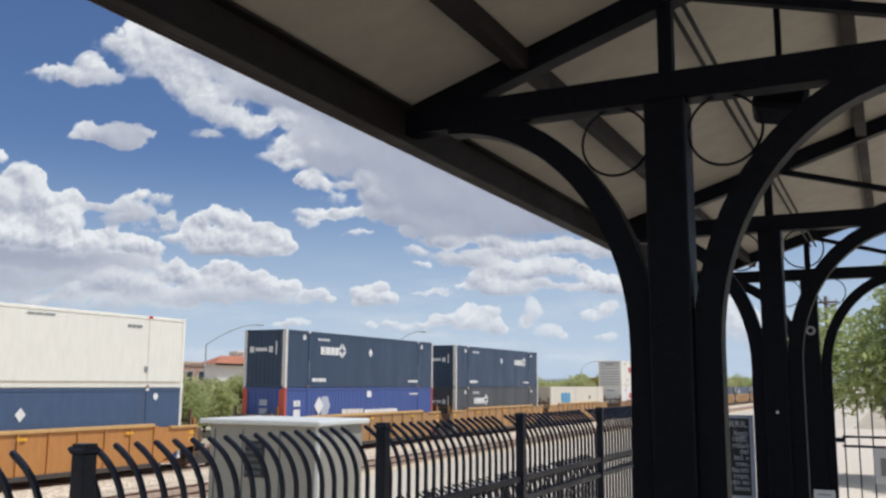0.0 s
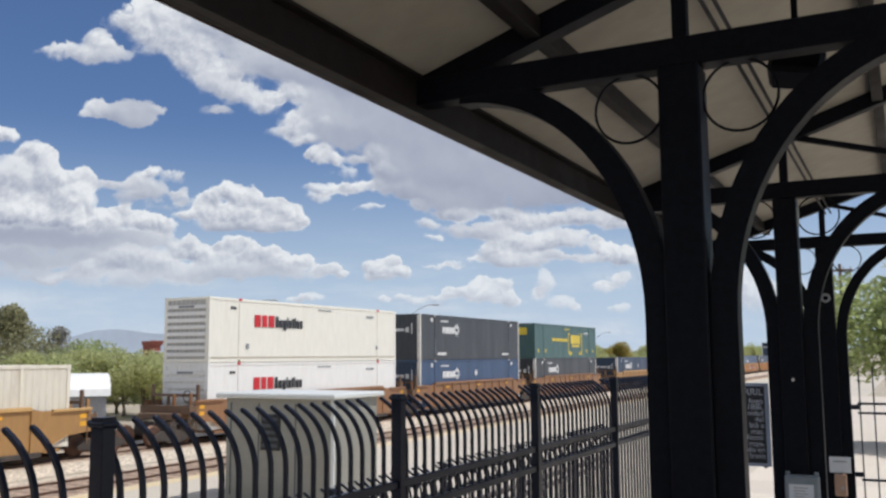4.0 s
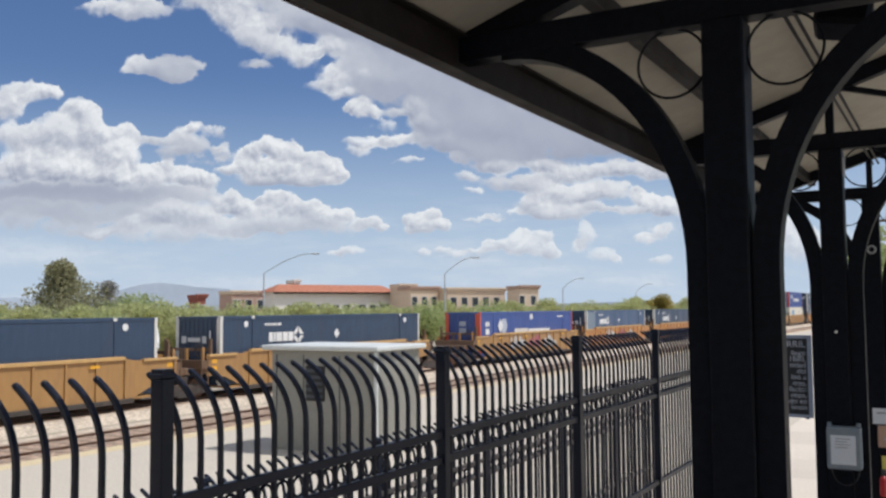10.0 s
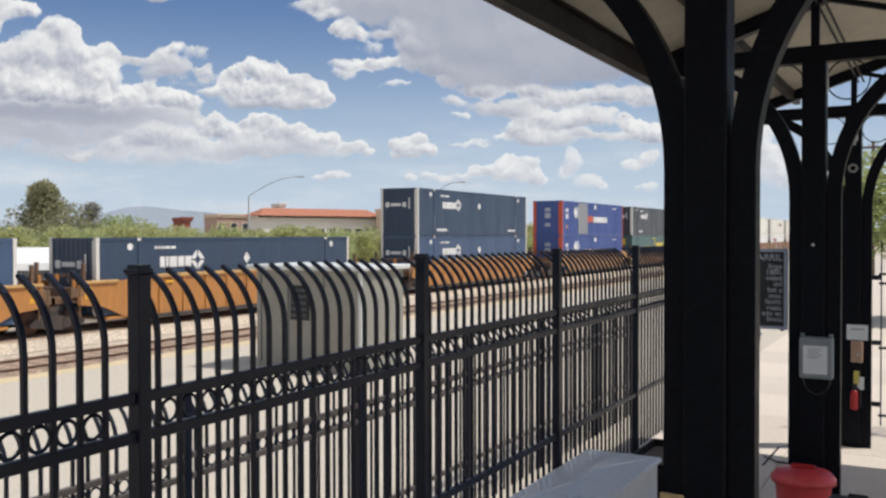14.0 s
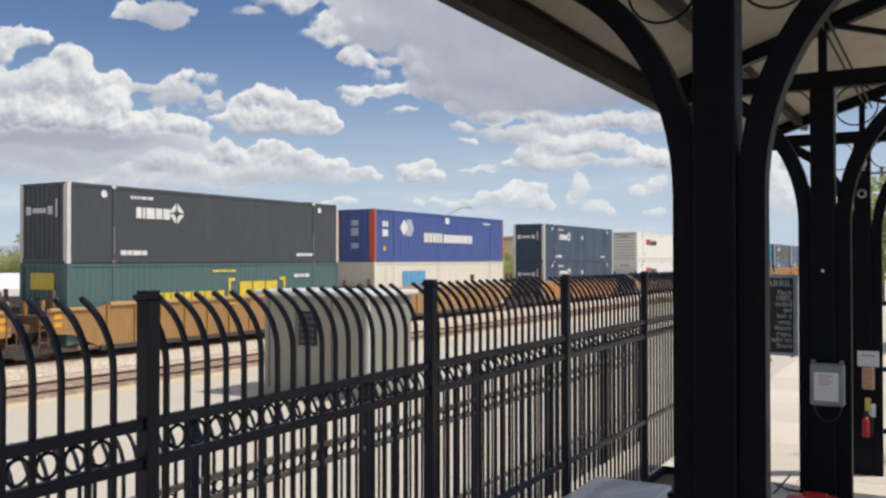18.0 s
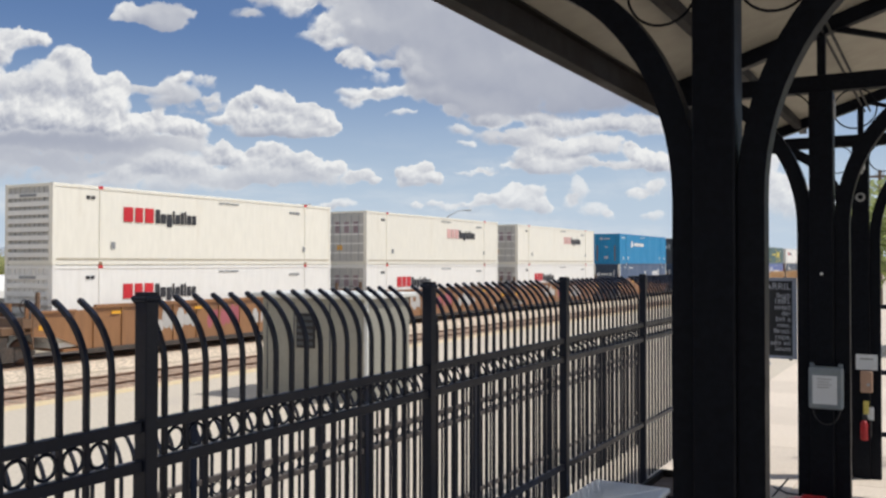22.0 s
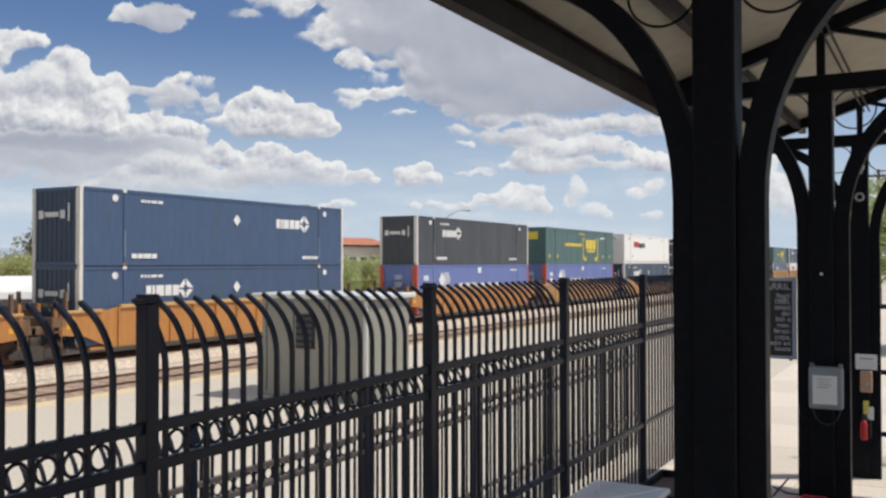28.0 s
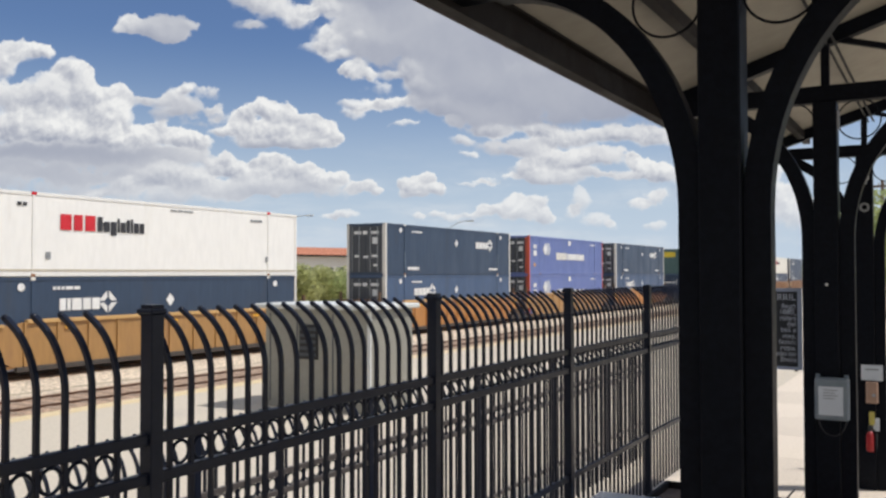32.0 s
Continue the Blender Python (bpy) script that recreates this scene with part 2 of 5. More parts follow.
# thin white veil low over the horizon
veil = W.math("MULTIPLY", W.ramp(W.noise(W.vec("MULTIPLY", plane, (5.0, 26.0, 0.0)), 1.0, 5.0, 0.6), 0.40, 0.75), W.ramp(com.inputs[1].links[0].from_socket, 0.02, 0.16, 0.75, 0.0))
# small light scraps let the blue through
sharp = W.math("MULTIPLY", sharp, W.ramp(total, 0.45, 0.95, 0.55, 1.0))
sharp = W.math("MAXIMUM", sharp, veil)
cover = W.math("ADD", W.math("MULTIPLY", sharp, front), W.math("MULTIPLY", rest, W.math("SUBTRACT", 1.0, front)))
below = W.vec("SUBTRACT", bent, (0.006, 0.012, 0.0))
relief = W.math("SUBTRACT", W.noise(below, 17.0, 3.0, 0.5), W.noise(bent, 17.0, 3.0, 0.5))
tone = W.math("ADD", W.ramp(lift, -0.7, 0.3, 0.12, 0.95, smooth=False), W.math("MULTIPLY", relief, 0.9))
# the sun stands high on the right: each knob is bright on that side, with soft creases between
away = billow(W.vec("ADD", soft_plane, (0.0032, 0.0058, 0.0)), 30.0)
veiled = W.ramp(W.math("DIVIDE", shade, W.math("ADD", total, 0.1)), 0.0, 0.6, 1.0, 0.18)
knobs = W.math("MULTIPLY_ADD", W.math("SUBTRACT", heads, 0.1), 0.16, W.math("MULTIPLY", W.math("SUBTRACT", heads, away), 0.62))
tone = W.math("MULTIPLY_ADD", knobs, W.math("MULTIPLY", veiled, veiled), tone)
tone = W.math("MULTIPLY_ADD", W.math("SUBTRACT", mid, 0.5), 0.45, tone)
# the edges are thin and bright
tone = W.math("ADD", tone, W.ramp(dens, 0.35, 0.8, 0.35, 0.0))
tone = W.math("MULTIPLY", W.math("MINIMUM", tone, 1.0), W.math("MULTIPLY", veiled, W.math("SUBTRACT", 1.0, under, clamp=True)), clamp=True)
white = W.mix(tone, (0.36, 0.385, 0.47, 1), (0.93, 0.92, 0.89, 1))
low = W.ramp(sep.outputs[2], 0.0, 0.15, 0.7, 0.0)
white = W.mix(low, white, (0.74, 0.77, 0.80, 1))
SKY = 0.081
blue = W.vec("MULTIPLY", sky.outputs[0], (SKY * 0.84, SKY * 0.93, SKY * 1.14))
haze = W.ramp(sep.outputs[2], 0.0, 0.26, 0.95, 0.0)
blue = W.mix(haze, blue, (0.58, 0.68, 0.79, 1))
back = W.add("ShaderNodeBackground")
W.put(W.mix(cover, blue, white), back.inputs[0])
back.inputs[1].default_value = 1.0
out = W.add("ShaderNodeOutputWorld")
W.put(back.outputs[0], out.inputs[0])


# ---- materials ----
def material(name, colour, rough=0.6, metal=0.0, vary=0.12, grain=8.0, bump=0.0, dirt=None, dirt_scale=1.2, dirt_amount=0.4, stretch=(1, 1, 1), coat=0.0, per_object=0.0, gloss=0.5):
    """A surface with two scales of variation: fine grain and broad stains of the colour dirt."""
    m = bpy.data.materials.new(name)
    m.use_nodes = True
    t = m.node_tree
    n = Web(t)
    b = t.nodes["Principled BSDF"]
    where = n.add("ShaderNodeTexCoord").outputs["Object"]
    where = n.vec("MULTIPLY", where, stretch)
    g = n.noise(where, grain, 5.0, 0.6)
    s = n.noise(where, dirt_scale, 5.0, 0.65)
    c = (*colour, 1)
    dark = tuple(v * (1 - vary) for v in colour) + (1,)
    lite = tuple(min(1, v * (1 + vary)) for v in colour) + (1,)
    col = n.mix(n.ramp(g, 0.3, 0.7), dark, lite)
    if dirt:
        col = n.mix(n.ramp(s, 0.62 - 0.25 * dirt_amount, 0.78, 0.0, min(1, 0.5 + dirt_amount / 2)), col, (*dirt, 1))
    else:
        col = n.mix(n.ramp(s, 0.35, 0.75, 0.0, 0.5), col, dark)
    if per_object:
        r = n.add("ShaderNodeObjectInfo").outputs["Random"]
        col = n.vec("MULTIPLY", col, n.mix(r, (1 - per_object,) * 3 + (1,), (1 + per_object,) * 3 + (1,)))
    n.put(col, b.inputs["Base Color"])
    n.put(n.ramp(s, 0.3, 0.7, max(0.05, rough - 0.1), min(1, rough + 0.1)), b.inputs["Roughness"])
    b.inputs["Metallic"].default_value = metal
    b.inputs["Coat Weight"].default_value = coat
    b.inputs["Specular IOR Level"].default_value = gloss
    if bump:
        k = n.add("ShaderNodeBump")
        k.inputs["Strength"].default_value, k.inputs["Distance"].default_value = 0.6, bump
        n.put(g, k.inputs["Height"])
        n.put(k.outputs[0], b.inputs["Normal"])
    return m


M = {}
M["steel"] = material("black_painted_steel", (0.0052, 0.0062, 0.0098), 0.5, 0.0, 0.25, 30, 0.0006, (0.008, 0.008, 0.010), 2.0, 0.15, gloss=0.10)
M["fence"] = material("black_fence_coating", (0.0065, 0.0095, 0.0205), 0.38, 0.0, 0.2, 40, 0.0004, gloss=0.26)
# paler rail coating: sun on the dusty rail tops is put into the colour
M["fence_sunlit_dust"] = material("dusty_fence_coating", (0.085, 0.072, 0.066), 0.55, 0.0, 0.2, 12, 0.0004, (0.03, 0.028, 0.03), 1.5, 0.4)
M["brown"] = material("dark_brown_painted_steel", (0.012, 0.009, 0.008), 0.6, 0.0, 0.2, 20, 0.0005, (0.02, 0.016, 0.014), 1.5, 0.2, gloss=0.2)
M["lip"] = material("rusty_brown_lip", (0.045, 0.024, 0.018), 0.6, 0.0, 0.2, 20)
M["deck"] = material("cream_roof_deck", (0.335, 0.312, 0.258), 0.75, 0.0, 0.06, 6, 0.001, (0.27, 0.24, 0.21), 0.8, 0.3)
M["concrete"] = material("pale_concrete", (0.61, 0.53, 0.435), 0.85, 0.0, 0.08, 25, 0.001, (0.54, 0.47, 0.40), 0.7, 0.35, per_object=0.06)
M["joint"] = material("dark_concrete_joint", (0.16, 0.15, 0.14), 0.9)
M["platform"] = material("platform_concrete", (0.52, 0.46, 0.37), 0.85, 0.0, 0.08, 12, 0.001, (0.42, 0.38, 0.34), 0.35, 0.4)
M["strip"] = material("warning_strip", (0.62, 0.50, 0.30), 0.8, 0.0, 0.15, 20, 0.002)
M["ballast"] = material("railway_ballast", (0.54, 0.455, 0.35), 0.95, 0.0, 0.45, 9, 0.02, (0.30, 0.24, 0.19), 0.6, 0.4)
M["earth"] = material("dry_earth", (0.40, 0.34, 0.26), 0.95, 0.0, 0.2, 0.6, 0.01, (0.26, 0.25, 0.14), 0.05, 0.5)
M["fouled"] = material("brown_fouled_ballast", (0.40, 0.28, 0.195), 0.95, 0.0, 0.4, 7, 0.02, (0.11, 0.075, 0.055), 0.5, 0.4)
M["rail"] = material("rusty_rail", (0.16, 0.09, 0.06), 0.6, 0.5, 0.25, 14)
M["tie"] = material("weathered_sleeper", (0.31, 0.23, 0.17), 0.9, 0.0, 0.3, 9)
M["cabinet"] = material("grey_green_cabinet_paint", (0.27, 0.26, 0.22), 0.55, 0.0, 0.05, 10, 0.0, (0.27, 0.25, 0.22), 1.2, 0.3)
M["cabinet_lid"] = material("pale_cabinet_lid", (0.62, 0.63, 0.60), 0.5, 0.0, 0.05, 10)
M["louvre"] = material("dark_louvre", (0.06, 0.07, 0.08), 0.5)
M["lidbox"] = material("pale_box_paint", (0.82, 0.83, 0.81), 0.35, 0.0, 0.04, 14, 0.0005, (0.70, 0.71, 0.70), 1.8, 0.25, coat=0.6)
M["greybox"] = material("blue_grey_box_paint", (0.20, 0.235, 0.26), 0.5, 0.0, 0.06, 14, 0.0005, (0.36, 0.37, 0.36), 1.8, 0.3)
M["red"] = material("red_plastic", (0.60, 0.055, 0.06), 0.4, 0.0, 0.1, 12)
M["red_dark"] = material("dark_red_plastic", (0.36, 0.012, 0.015), 0.45, 0.0, 0.1, 12)
M["blackplastic"] = material("black_plastic", (0.02, 0.02, 0.022), 0.5, 0.0, 0.2, 20)
M["tan"] = material("tan_board", (0.45, 0.33, 0.17), 0.7, 0.0, 0.12, 15)
M["wallbox"] = material("dusty_pink_box", (0.42, 0.27, 0.19), 0.6, 0.0, 0.1, 12)
M["paper"] = material("white_paper", (0.66, 0.69, 0.72), 0.8, 0.0, 0.03, 10)
M["yellowtag"] = material("yellow_tag", (0.6, 0.5, 0.12), 0.6)
M["signface"] = material("dark_sign_face", (0.025, 0.027, 0.032), 0.5, 0.0, 0.15, 10)
M["signframe"] = material("blue_grey_frame", (0.42, 0.48, 0.60), 0.5, 0.0, 0.06, 10)
M["letters"] = material("pale_lettering", (0.62, 0.65, 0.72), 0.6)
M["galv"] = material("galvanised_metal", (0.42, 0.43, 0.44), 0.45, 0.7, 0.1, 12)
M["white"] = material("white_marking", (0.78, 0.77, 0.73), 0.5, 0.0, 0.05, 8, 0.0, (0.5, 0.48, 0.44), 2.0, 0.3)
M["cream"] = material("cream_corner_paint", (0.70, 0.68, 0.62), 0.5, 0.0, 0.06, 8, 0.0, (0.40, 0.33, 0.26), 1.5, 0.35)


def paint(name, colour, dirt, amount=0.3, rough=0.45, vary=0.07):
    M[name] = material(name, colour, rough, 0.0, vary, 5, 0.0, dirt, 0.7, amount, (1, 1, 0.25), per_object=0.05)


paint("navy", (0.034, 0.058, 0.102), (0.05, 0.06, 0.08), 0.25)
paint("navy_grey", (0.055, 0.094, 0.175), (0.07, 0.09, 0.12), 0.3)
paint("charcoal", (0.060, 0.065, 0.072), (0.075, 0.079, 0.085), 0.25)
paint("royal_blue", (0.06, 0.10, 0.30), (0.07, 0.11, 0.30), 0.3)
paint("faded_blue", (0.15, 0.20, 0.44), (0.18, 0.23, 0.40), 0.35)
paint("csx_green", (0.078, 0.142, 0.138), (0.09, 0.15, 0.145), 0.3)
paint("xpo_white", (0.81, 0.785, 0.69), (0.70, 0.65, 0.54), 0.12, vary=0.03)
paint("clean_white", (0.80, 0.79, 0.75), (0.70, 0.68, 0.62), 0.12, vary=0.03)
paint("cream_white", (0.74, 0.69, 0.57), (0.50, 0.42, 0.33), 0.25, vary=0.04)
paint("teal", (0.010, 0.225, 0.46), (0.025, 0.22, 0.42), 0.25)
paint("orange_red", (0.56, 0.10, 0.05), (0.35, 0.08, 0.05), 0.3)
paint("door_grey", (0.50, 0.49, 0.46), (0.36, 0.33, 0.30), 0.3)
paint("faded_panel", (0.19, 0.24, 0.29), (0.24, 0.28, 0.31), 0.3)
paint("plum", (0.30, 0.22, 0.24), (0.36, 0.32, 0.31), 0.4)
paint("emblem_grey", (0.42, 0.45, 0.52), (0.36, 0.40, 0.50), 0.2)
paint("patch_grey", (0.24, 0.25, 0.26), (0.30, 0.29, 0.27), 0.3)
paint("car_yellow", (0.38, 0.21, 0.075), (0.22, 0.11, 0.06), 0.5)
paint("car_orange", (0.45, 0.20, 0.055), (0.22, 0.11, 0.06), 0.4)
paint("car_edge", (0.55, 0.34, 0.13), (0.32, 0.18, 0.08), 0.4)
paint("car_rust", (0.16, 0.095, 0.055), (0.10, 0.065, 0.045), 0.5)
paint("car_brown", (0.27, 0.135, 0.06), (0.13, 0.07, 0.05), 0.5)
paint("logo_pink", (0.66, 0.40, 0.37), (0.72, 0.60, 0.52), 0.5)
paint("trim_cream", (0.50, 0.44, 0.34), (0.42, 0.34, 0.25), 0.3)
paint("logo_red", (0.55, 0.02, 0.03), (0.45, 0.04, 0.04), 0.1)
paint("logo_black", (0.03, 0.03, 0.035), (0.06, 0.06, 0.06), 0.1)
paint("logo_yellow", (0.72, 0.55, 0.05), (0.6, 0.45, 0.08), 0.1)
paint("logo_blue", (0.10, 0.33, 0.56), (0.34, 0.48, 0.56), 0.45)
paint("logo_white", (0.74, 0.74, 0.72), (0.55, 0.55, 0.55), 0.2)
paint("reflector", (0.75, 0.38, 0.03), (0.6, 0.3, 0.05), 0.1)
paint("graffiti_a", (0.45, 0.44, 0.42), (0.20, 0.25, 0.30), 0.5)
paint("graffiti_b", (0.35, 0.10, 0.12), (0.15, 0.20, 0.22), 0.5)
M["truck"] = material("dusty_bogie", (0.055, 0.045, 0.038), 0.75, 0.0, 0.3, 12, 0.0, (0.15, 0.10, 0.07), 1.5, 0.4)
M["stucco_white"] = material("white_stucco", (0.74, 0.71, 0.64), 0.9, 0.0, 0.05, 2)
M["stucco_tan"] = material("tan_stucco", (0.68, 0.54, 0.40), 0.9, 0.0, 0.08, 2)
M["stucco_rose"] = material("rose_stucco", (0.46, 0.31, 0.24), 0.9, 0.0, 0.08, 2)
M["rooftile"] = material("clay_roof_tile", (0.42, 0.165, 0.095), 0.85, 0.0, 0.2, 3)
M["brick"] = material("dark_red_brick", (0.26, 0.085, 0.06), 0.9, 0.0, 0.2, 3)
M["lamp_paint"] = material("pale_grey_lamp_paint", (0.52, 0.54, 0.56), 0.5, 0.0, 0.06, 6)
M["glass_dark"] = material("dark_window_glass", (0.05, 0.06, 0.07), 0.15)
M["bark"] = material("grey_bark", (0.16, 0.12, 0.09), 0.9, 0.0, 0.3, 10)
M["far_hill"] = material("hazy_hill", (0.55, 0.64, 0.76), 1.0, 0.0, 0.08, 0.01)


def leaf_material(name, colour, vary):
    m = bpy.data.materials.new(name)
    m.use_nodes = True
    n = Web(m.node_tree)
    b = m.node_tree.nodes["Principled BSDF"]
    r = n.add("ShaderNodeNewGeometry").outputs["Random Per Island"]
    a = tuple(v * (1 - vary) for v in colour) + (1,)
    c = tuple(v * (1 + vary) for v in colour) + (1,)
    col = n.mix(r, a, c)
    n.put(col, b.inputs["Base Color"])
    b.inputs["Roughness"].default_value = 0.6
    thin = n.add("ShaderNodeBsdfTranslucent")
    n.put(col, thin.inputs[0])
    both = n.add("ShaderNodeMixShader")
    both.inputs[0].default_value = 0.6
    n.put(b.outputs[0], both.inputs[1])
    n.put(thin.outputs[0], both.inputs[2])
    n.put(both.outputs[0], m.node_tree.nodes["Material Output"].inputs[0])
    M[name] = m


leaf_material("leaf_palo", (0.52, 0.53, 0.25), 0.28)
leaf_material("leaf_olive", (0.36, 0.345, 0.20), 0.28)
leaf_material("leaf_green", (0.42, 0.47, 0.21), 0.28)
leaf_material("leaf_yellow", (0.40, 0.33, 0.09), 0.3)
leaf_material("leaf_dusky", (0.38, 0.37, 0.33), 0.28)


# ---- mesh helpers ----
def mesh(name, bm, mat, smooth=False):
    me = bpy.data.meshes.new(name)
    bmesh.ops.recalc_face_normals(bm, faces=bm.faces)
    bm.to_mesh(me)
    bm.free()
    me.materials.append(mat)
    if smooth:
        for p in me.polygons:
            p.use_smooth = True
    return me


def part(name, bm, mat, parent, label="", smooth=False, at=None):
    """Links a bmesh, or a mesh that is shared, as one object under a thing."""
    me = bm if isinstance(bm, bpy.types.Mesh) else mesh(name, bm, mat, smooth)
    ob = new(name, me)
    ob.parent = parent
    if at is not None:
        ob.matrix_basis = at
    if label:
        ob["label"] = label
    return ob


def thing(name, label, category, m=None, group="", kind=""):
    """An Empty at a thing's base."""
    ob = new(name)
    ob.empty_display_size = 0.1
    if m is not None:
        ob.matrix_basis = m
    return tagged(ob, label, category, group, kind)


def solid(name, bm, mat, label, category, group="", kind="", smooth=False, m=None):
    ob = new(name, mesh(name, bm, mat, smooth))
    if m is not None:
        ob.matrix_basis = m
    return tagged(ob, label, category, group, kind)


def box(bm, x0, y0, z0, x1, y1, z1, bevel=0.0):
    c = [(x, y, z) for z in (z0, z1) for y in (y0, y1) for x in (x0, x1)]
    v = [bm.verts.new(q) for q in c]
    faces = [bm.faces.new([v[i] for i in f]) for f in ((0, 2, 3, 1), (4, 5, 7, 6), (0, 1, 5, 4), (2, 6, 7, 3), (0, 4, 6, 2), (1, 3, 7, 5))]
    if bevel:
        edges = list({e for f in faces for e in f.edges})
        bmesh.ops.bevel(bm, geom=edges, offset=bevel, segments=1, affect="EDGES")
    return bm


def boxed(*a, bevel=0.0):
    return box(bmesh.new(), *a, bevel=bevel)


def sweep(bm, path, wide, deep, up=(0, 1, 0), ends=True):
    """A bar of rectangular section along a path that lies in the plane whose normal is up; wide lies in the plane, deep along up."""
    up = Vector(up)
    rings = []
    path = [Vector(p) for p in path]
    for i, p in enumerate(path):
        d = (path[min(i + 1, len(path) - 1)] - path[max(i - 1, 0)]).normalized()
        n = d.cross(up).normalized()
        rings.append([bm.verts.new(p + n * (a * wide / 2) + up * (b * deep / 2)) for a, b in ((-1, -1), (1, -1), (1, 1), (-1, 1))])
    for r, s in zip(rings, rings[1:]):
        for k in range(4):
            bm.faces.new((r[k], r[(k + 1) % 4], s[(k + 1) % 4], s[k]))
    if ends:
        bm.faces.new(rings[0][::-1])
        bm.faces.new(rings[-1])
    return bm


def tube(bm, path, radius, sides=8, ends=True, radii=None):
    path = [Vector(p) for p in path]
    rings = []
    ref = Vector((0.31, 0.17, 0.93))
    for i, p in enumerate(path):
        d = (path[min(i + 1, len(path) - 1)] - path[max(i - 1, 0)]).normalized()
        a = d.cross(ref).normalized()
        b = d.cross(a)
        r = radii[i] if radii else radius
        rings.append([bm.verts.new(p + (a * math.cos(2 * math.pi * k / sides) + b * math.sin(2 * math.pi * k / sides)) * r) for k in range(sides)])
    for r, s in zip(rings, rings[1:]):
        for k in range(sides):
            bm.faces.new((r[k], r[(k + 1) % sides], s[(k + 1) % sides], s[k]))
    if ends:
        bm.faces.new(rings[0][::-1])
        bm.faces.new(rings[-1])
    return bm


def ring(bm, centre, radius, thick, axis="x", sides=16, tubes=5):
    c = Vector(centre)
    verts = []
    for k in range(sides):
        a = 2 * math.pi * k / sides
        d = Vector((0, math.cos(a), math.sin(a))) if axis == "x" else Vector((math.cos(a), 0, math.sin(a)))
        n = Vector((1, 0, 0)) if axis == "x" else Vector((0, 1, 0))
        verts.append([bm.verts.new(c + d * (radius + thick * math.cos(2 * math.pi * j / tubes)) + n * (thick * math.sin(2 * math.pi * j / tubes))) for j in range(tubes)])
    for k in range(sides):
        for j in range(tubes):
            bm.faces.new((verts[k][j], verts[(k + 1) % sides][j], verts[(k + 1) % sides][(j + 1) % tubes], verts[k][(j + 1) % tubes]))
    return bm


def lathe(bm, profile, centre=(0, 0, 0), sides=24):
    c = Vector(centre)
    rings = [[bm.verts.new(c + Vector((r * math.cos(2 * math.pi * k / sides), r * math.sin(2 * math.pi * k / sides), z))) for k in range(sides)] for r, z in profile]
    for r, s in zip(rings, rings[1:]):
        for k in range(sides):
            bm.faces.new((r[k], r[(k + 1) % sides], s[(k + 1) % sides], s[k]))
    bm.faces.new(rings[0][::-1])
    bm.faces.new(rings[-1])
    return bm


def disc(bm, x, y, z, r, axis, sides=16, thick=0.004):
    """A flat round plate."""
    a = Vector((0, 1, 0)), Vector((0, 0, 1))
    n = Vector((1, 0, 0)) if axis == "x" else Vector((0, 1, 0))
    if axis == "y":
        a = Vector((1, 0, 0)), Vector((0, 0, 1))
    c = Vector((x, y, z))
    f = [bm.verts.new(c + n * thick + (a[0] * math.cos(2 * math.pi * k / sides) + a[1] * math.sin(2 * math.pi * k / sides)) * r) for k in range(sides)]
    g = [bm.verts.new(c + (a[0] * math.cos(2 * math.pi * k / sides) + a[1] * math.sin(2 * math.pi * k / sides)) * r) for k in range(sides)]
    bm.faces.new(f)
    bm.faces.new(g[::-1])
    for k in range(sides):
        bm.faces.new((g[k], g[(k + 1) % sides], f[(k + 1) % sides], f[k]))
    return bm


# ---- levels of the place ----
GROUND = -1.0      # platform beside the tracks
RAIL = -0.95       # top of the rails
EAVE_X, COL_X, COL_Y, COL_STEP = 0.83, 2.15, 1.245, 3.835
PITCH = 2.44

# ---- ground ----
bm = bmesh.new()
far = 3500
box(bm, -far, -far, GROUND - 0.6, far, far, GROUND - 0.22)
solid("ground", bm, M["earth"], "dry pale earth reaching to the horizon", "ground", kind="structure")
bm = bmesh.new()
for x0, x1, y0, y1 in ((-17.0, -0.3, -40, 160),):
    box(bm, x0, y0, GROUND - 0.22, x1, y1, GROUND)
platform = solid("platform", bm, M["platform"], "pale sunlit concrete platform beside the tracks", "platform", kind="structure")
bm = boxed(-17.02, -40, GROUND - 0.2, -16.4, 160, GROUND + 0.004)
solid("platform_edge", bm, M["strip"], "sandy warning strip along the platform edge", "platform edge", kind="structure")


def track_bed(x):
    bm = bmesh.new()
    rows = []
    ys = [-60 + 2.0 * i for i in range(231)]
    prof = [(-3.2, -1.22), (-2.3, -1.07), (-1.4, -1.03), (0, -1.03), (1.4, -1.03), (2.1, -1.07), (2.9, -1.22)]
    for y in ys:
        rows.append([bm.verts.new((x + a, y, z + 0.02 * noise.noise((a * 3, y * 0.9, x)))) for a, z in prof])
    for r, s in zip(rows, rows[1:]):
        for k in range(len(prof) - 1):
            bm.faces.new((r[k], r[k + 1], s[k + 1], s[k]))
    return bm


def rail_bar(x):
    bm = bmesh.new()
    p = [(-0.07, 0), (0.07, 0), (0.07, 0.015), (0.012, 0.035), (0.012, 0.12), (0.036, 0.13), (0.036, 0.165), (-0.036, 0.165), (-0.036, 0.13), (-0.012, 0.12), (-0.012, 0.035), (-0.07, 0.015)]
    a = [bm.verts.new((x + u, -60, RAIL - 0.165 + v)) for u, v in p]
    b = [bm.verts.new((x + u, 400, RAIL - 0.165 + v)) for u, v in p]
    for k in range(len(p)):
        bm.faces.new((a[k], a[(k + 1) % len(p)], b[(k + 1) % len(p)], b[k]))
    return bm


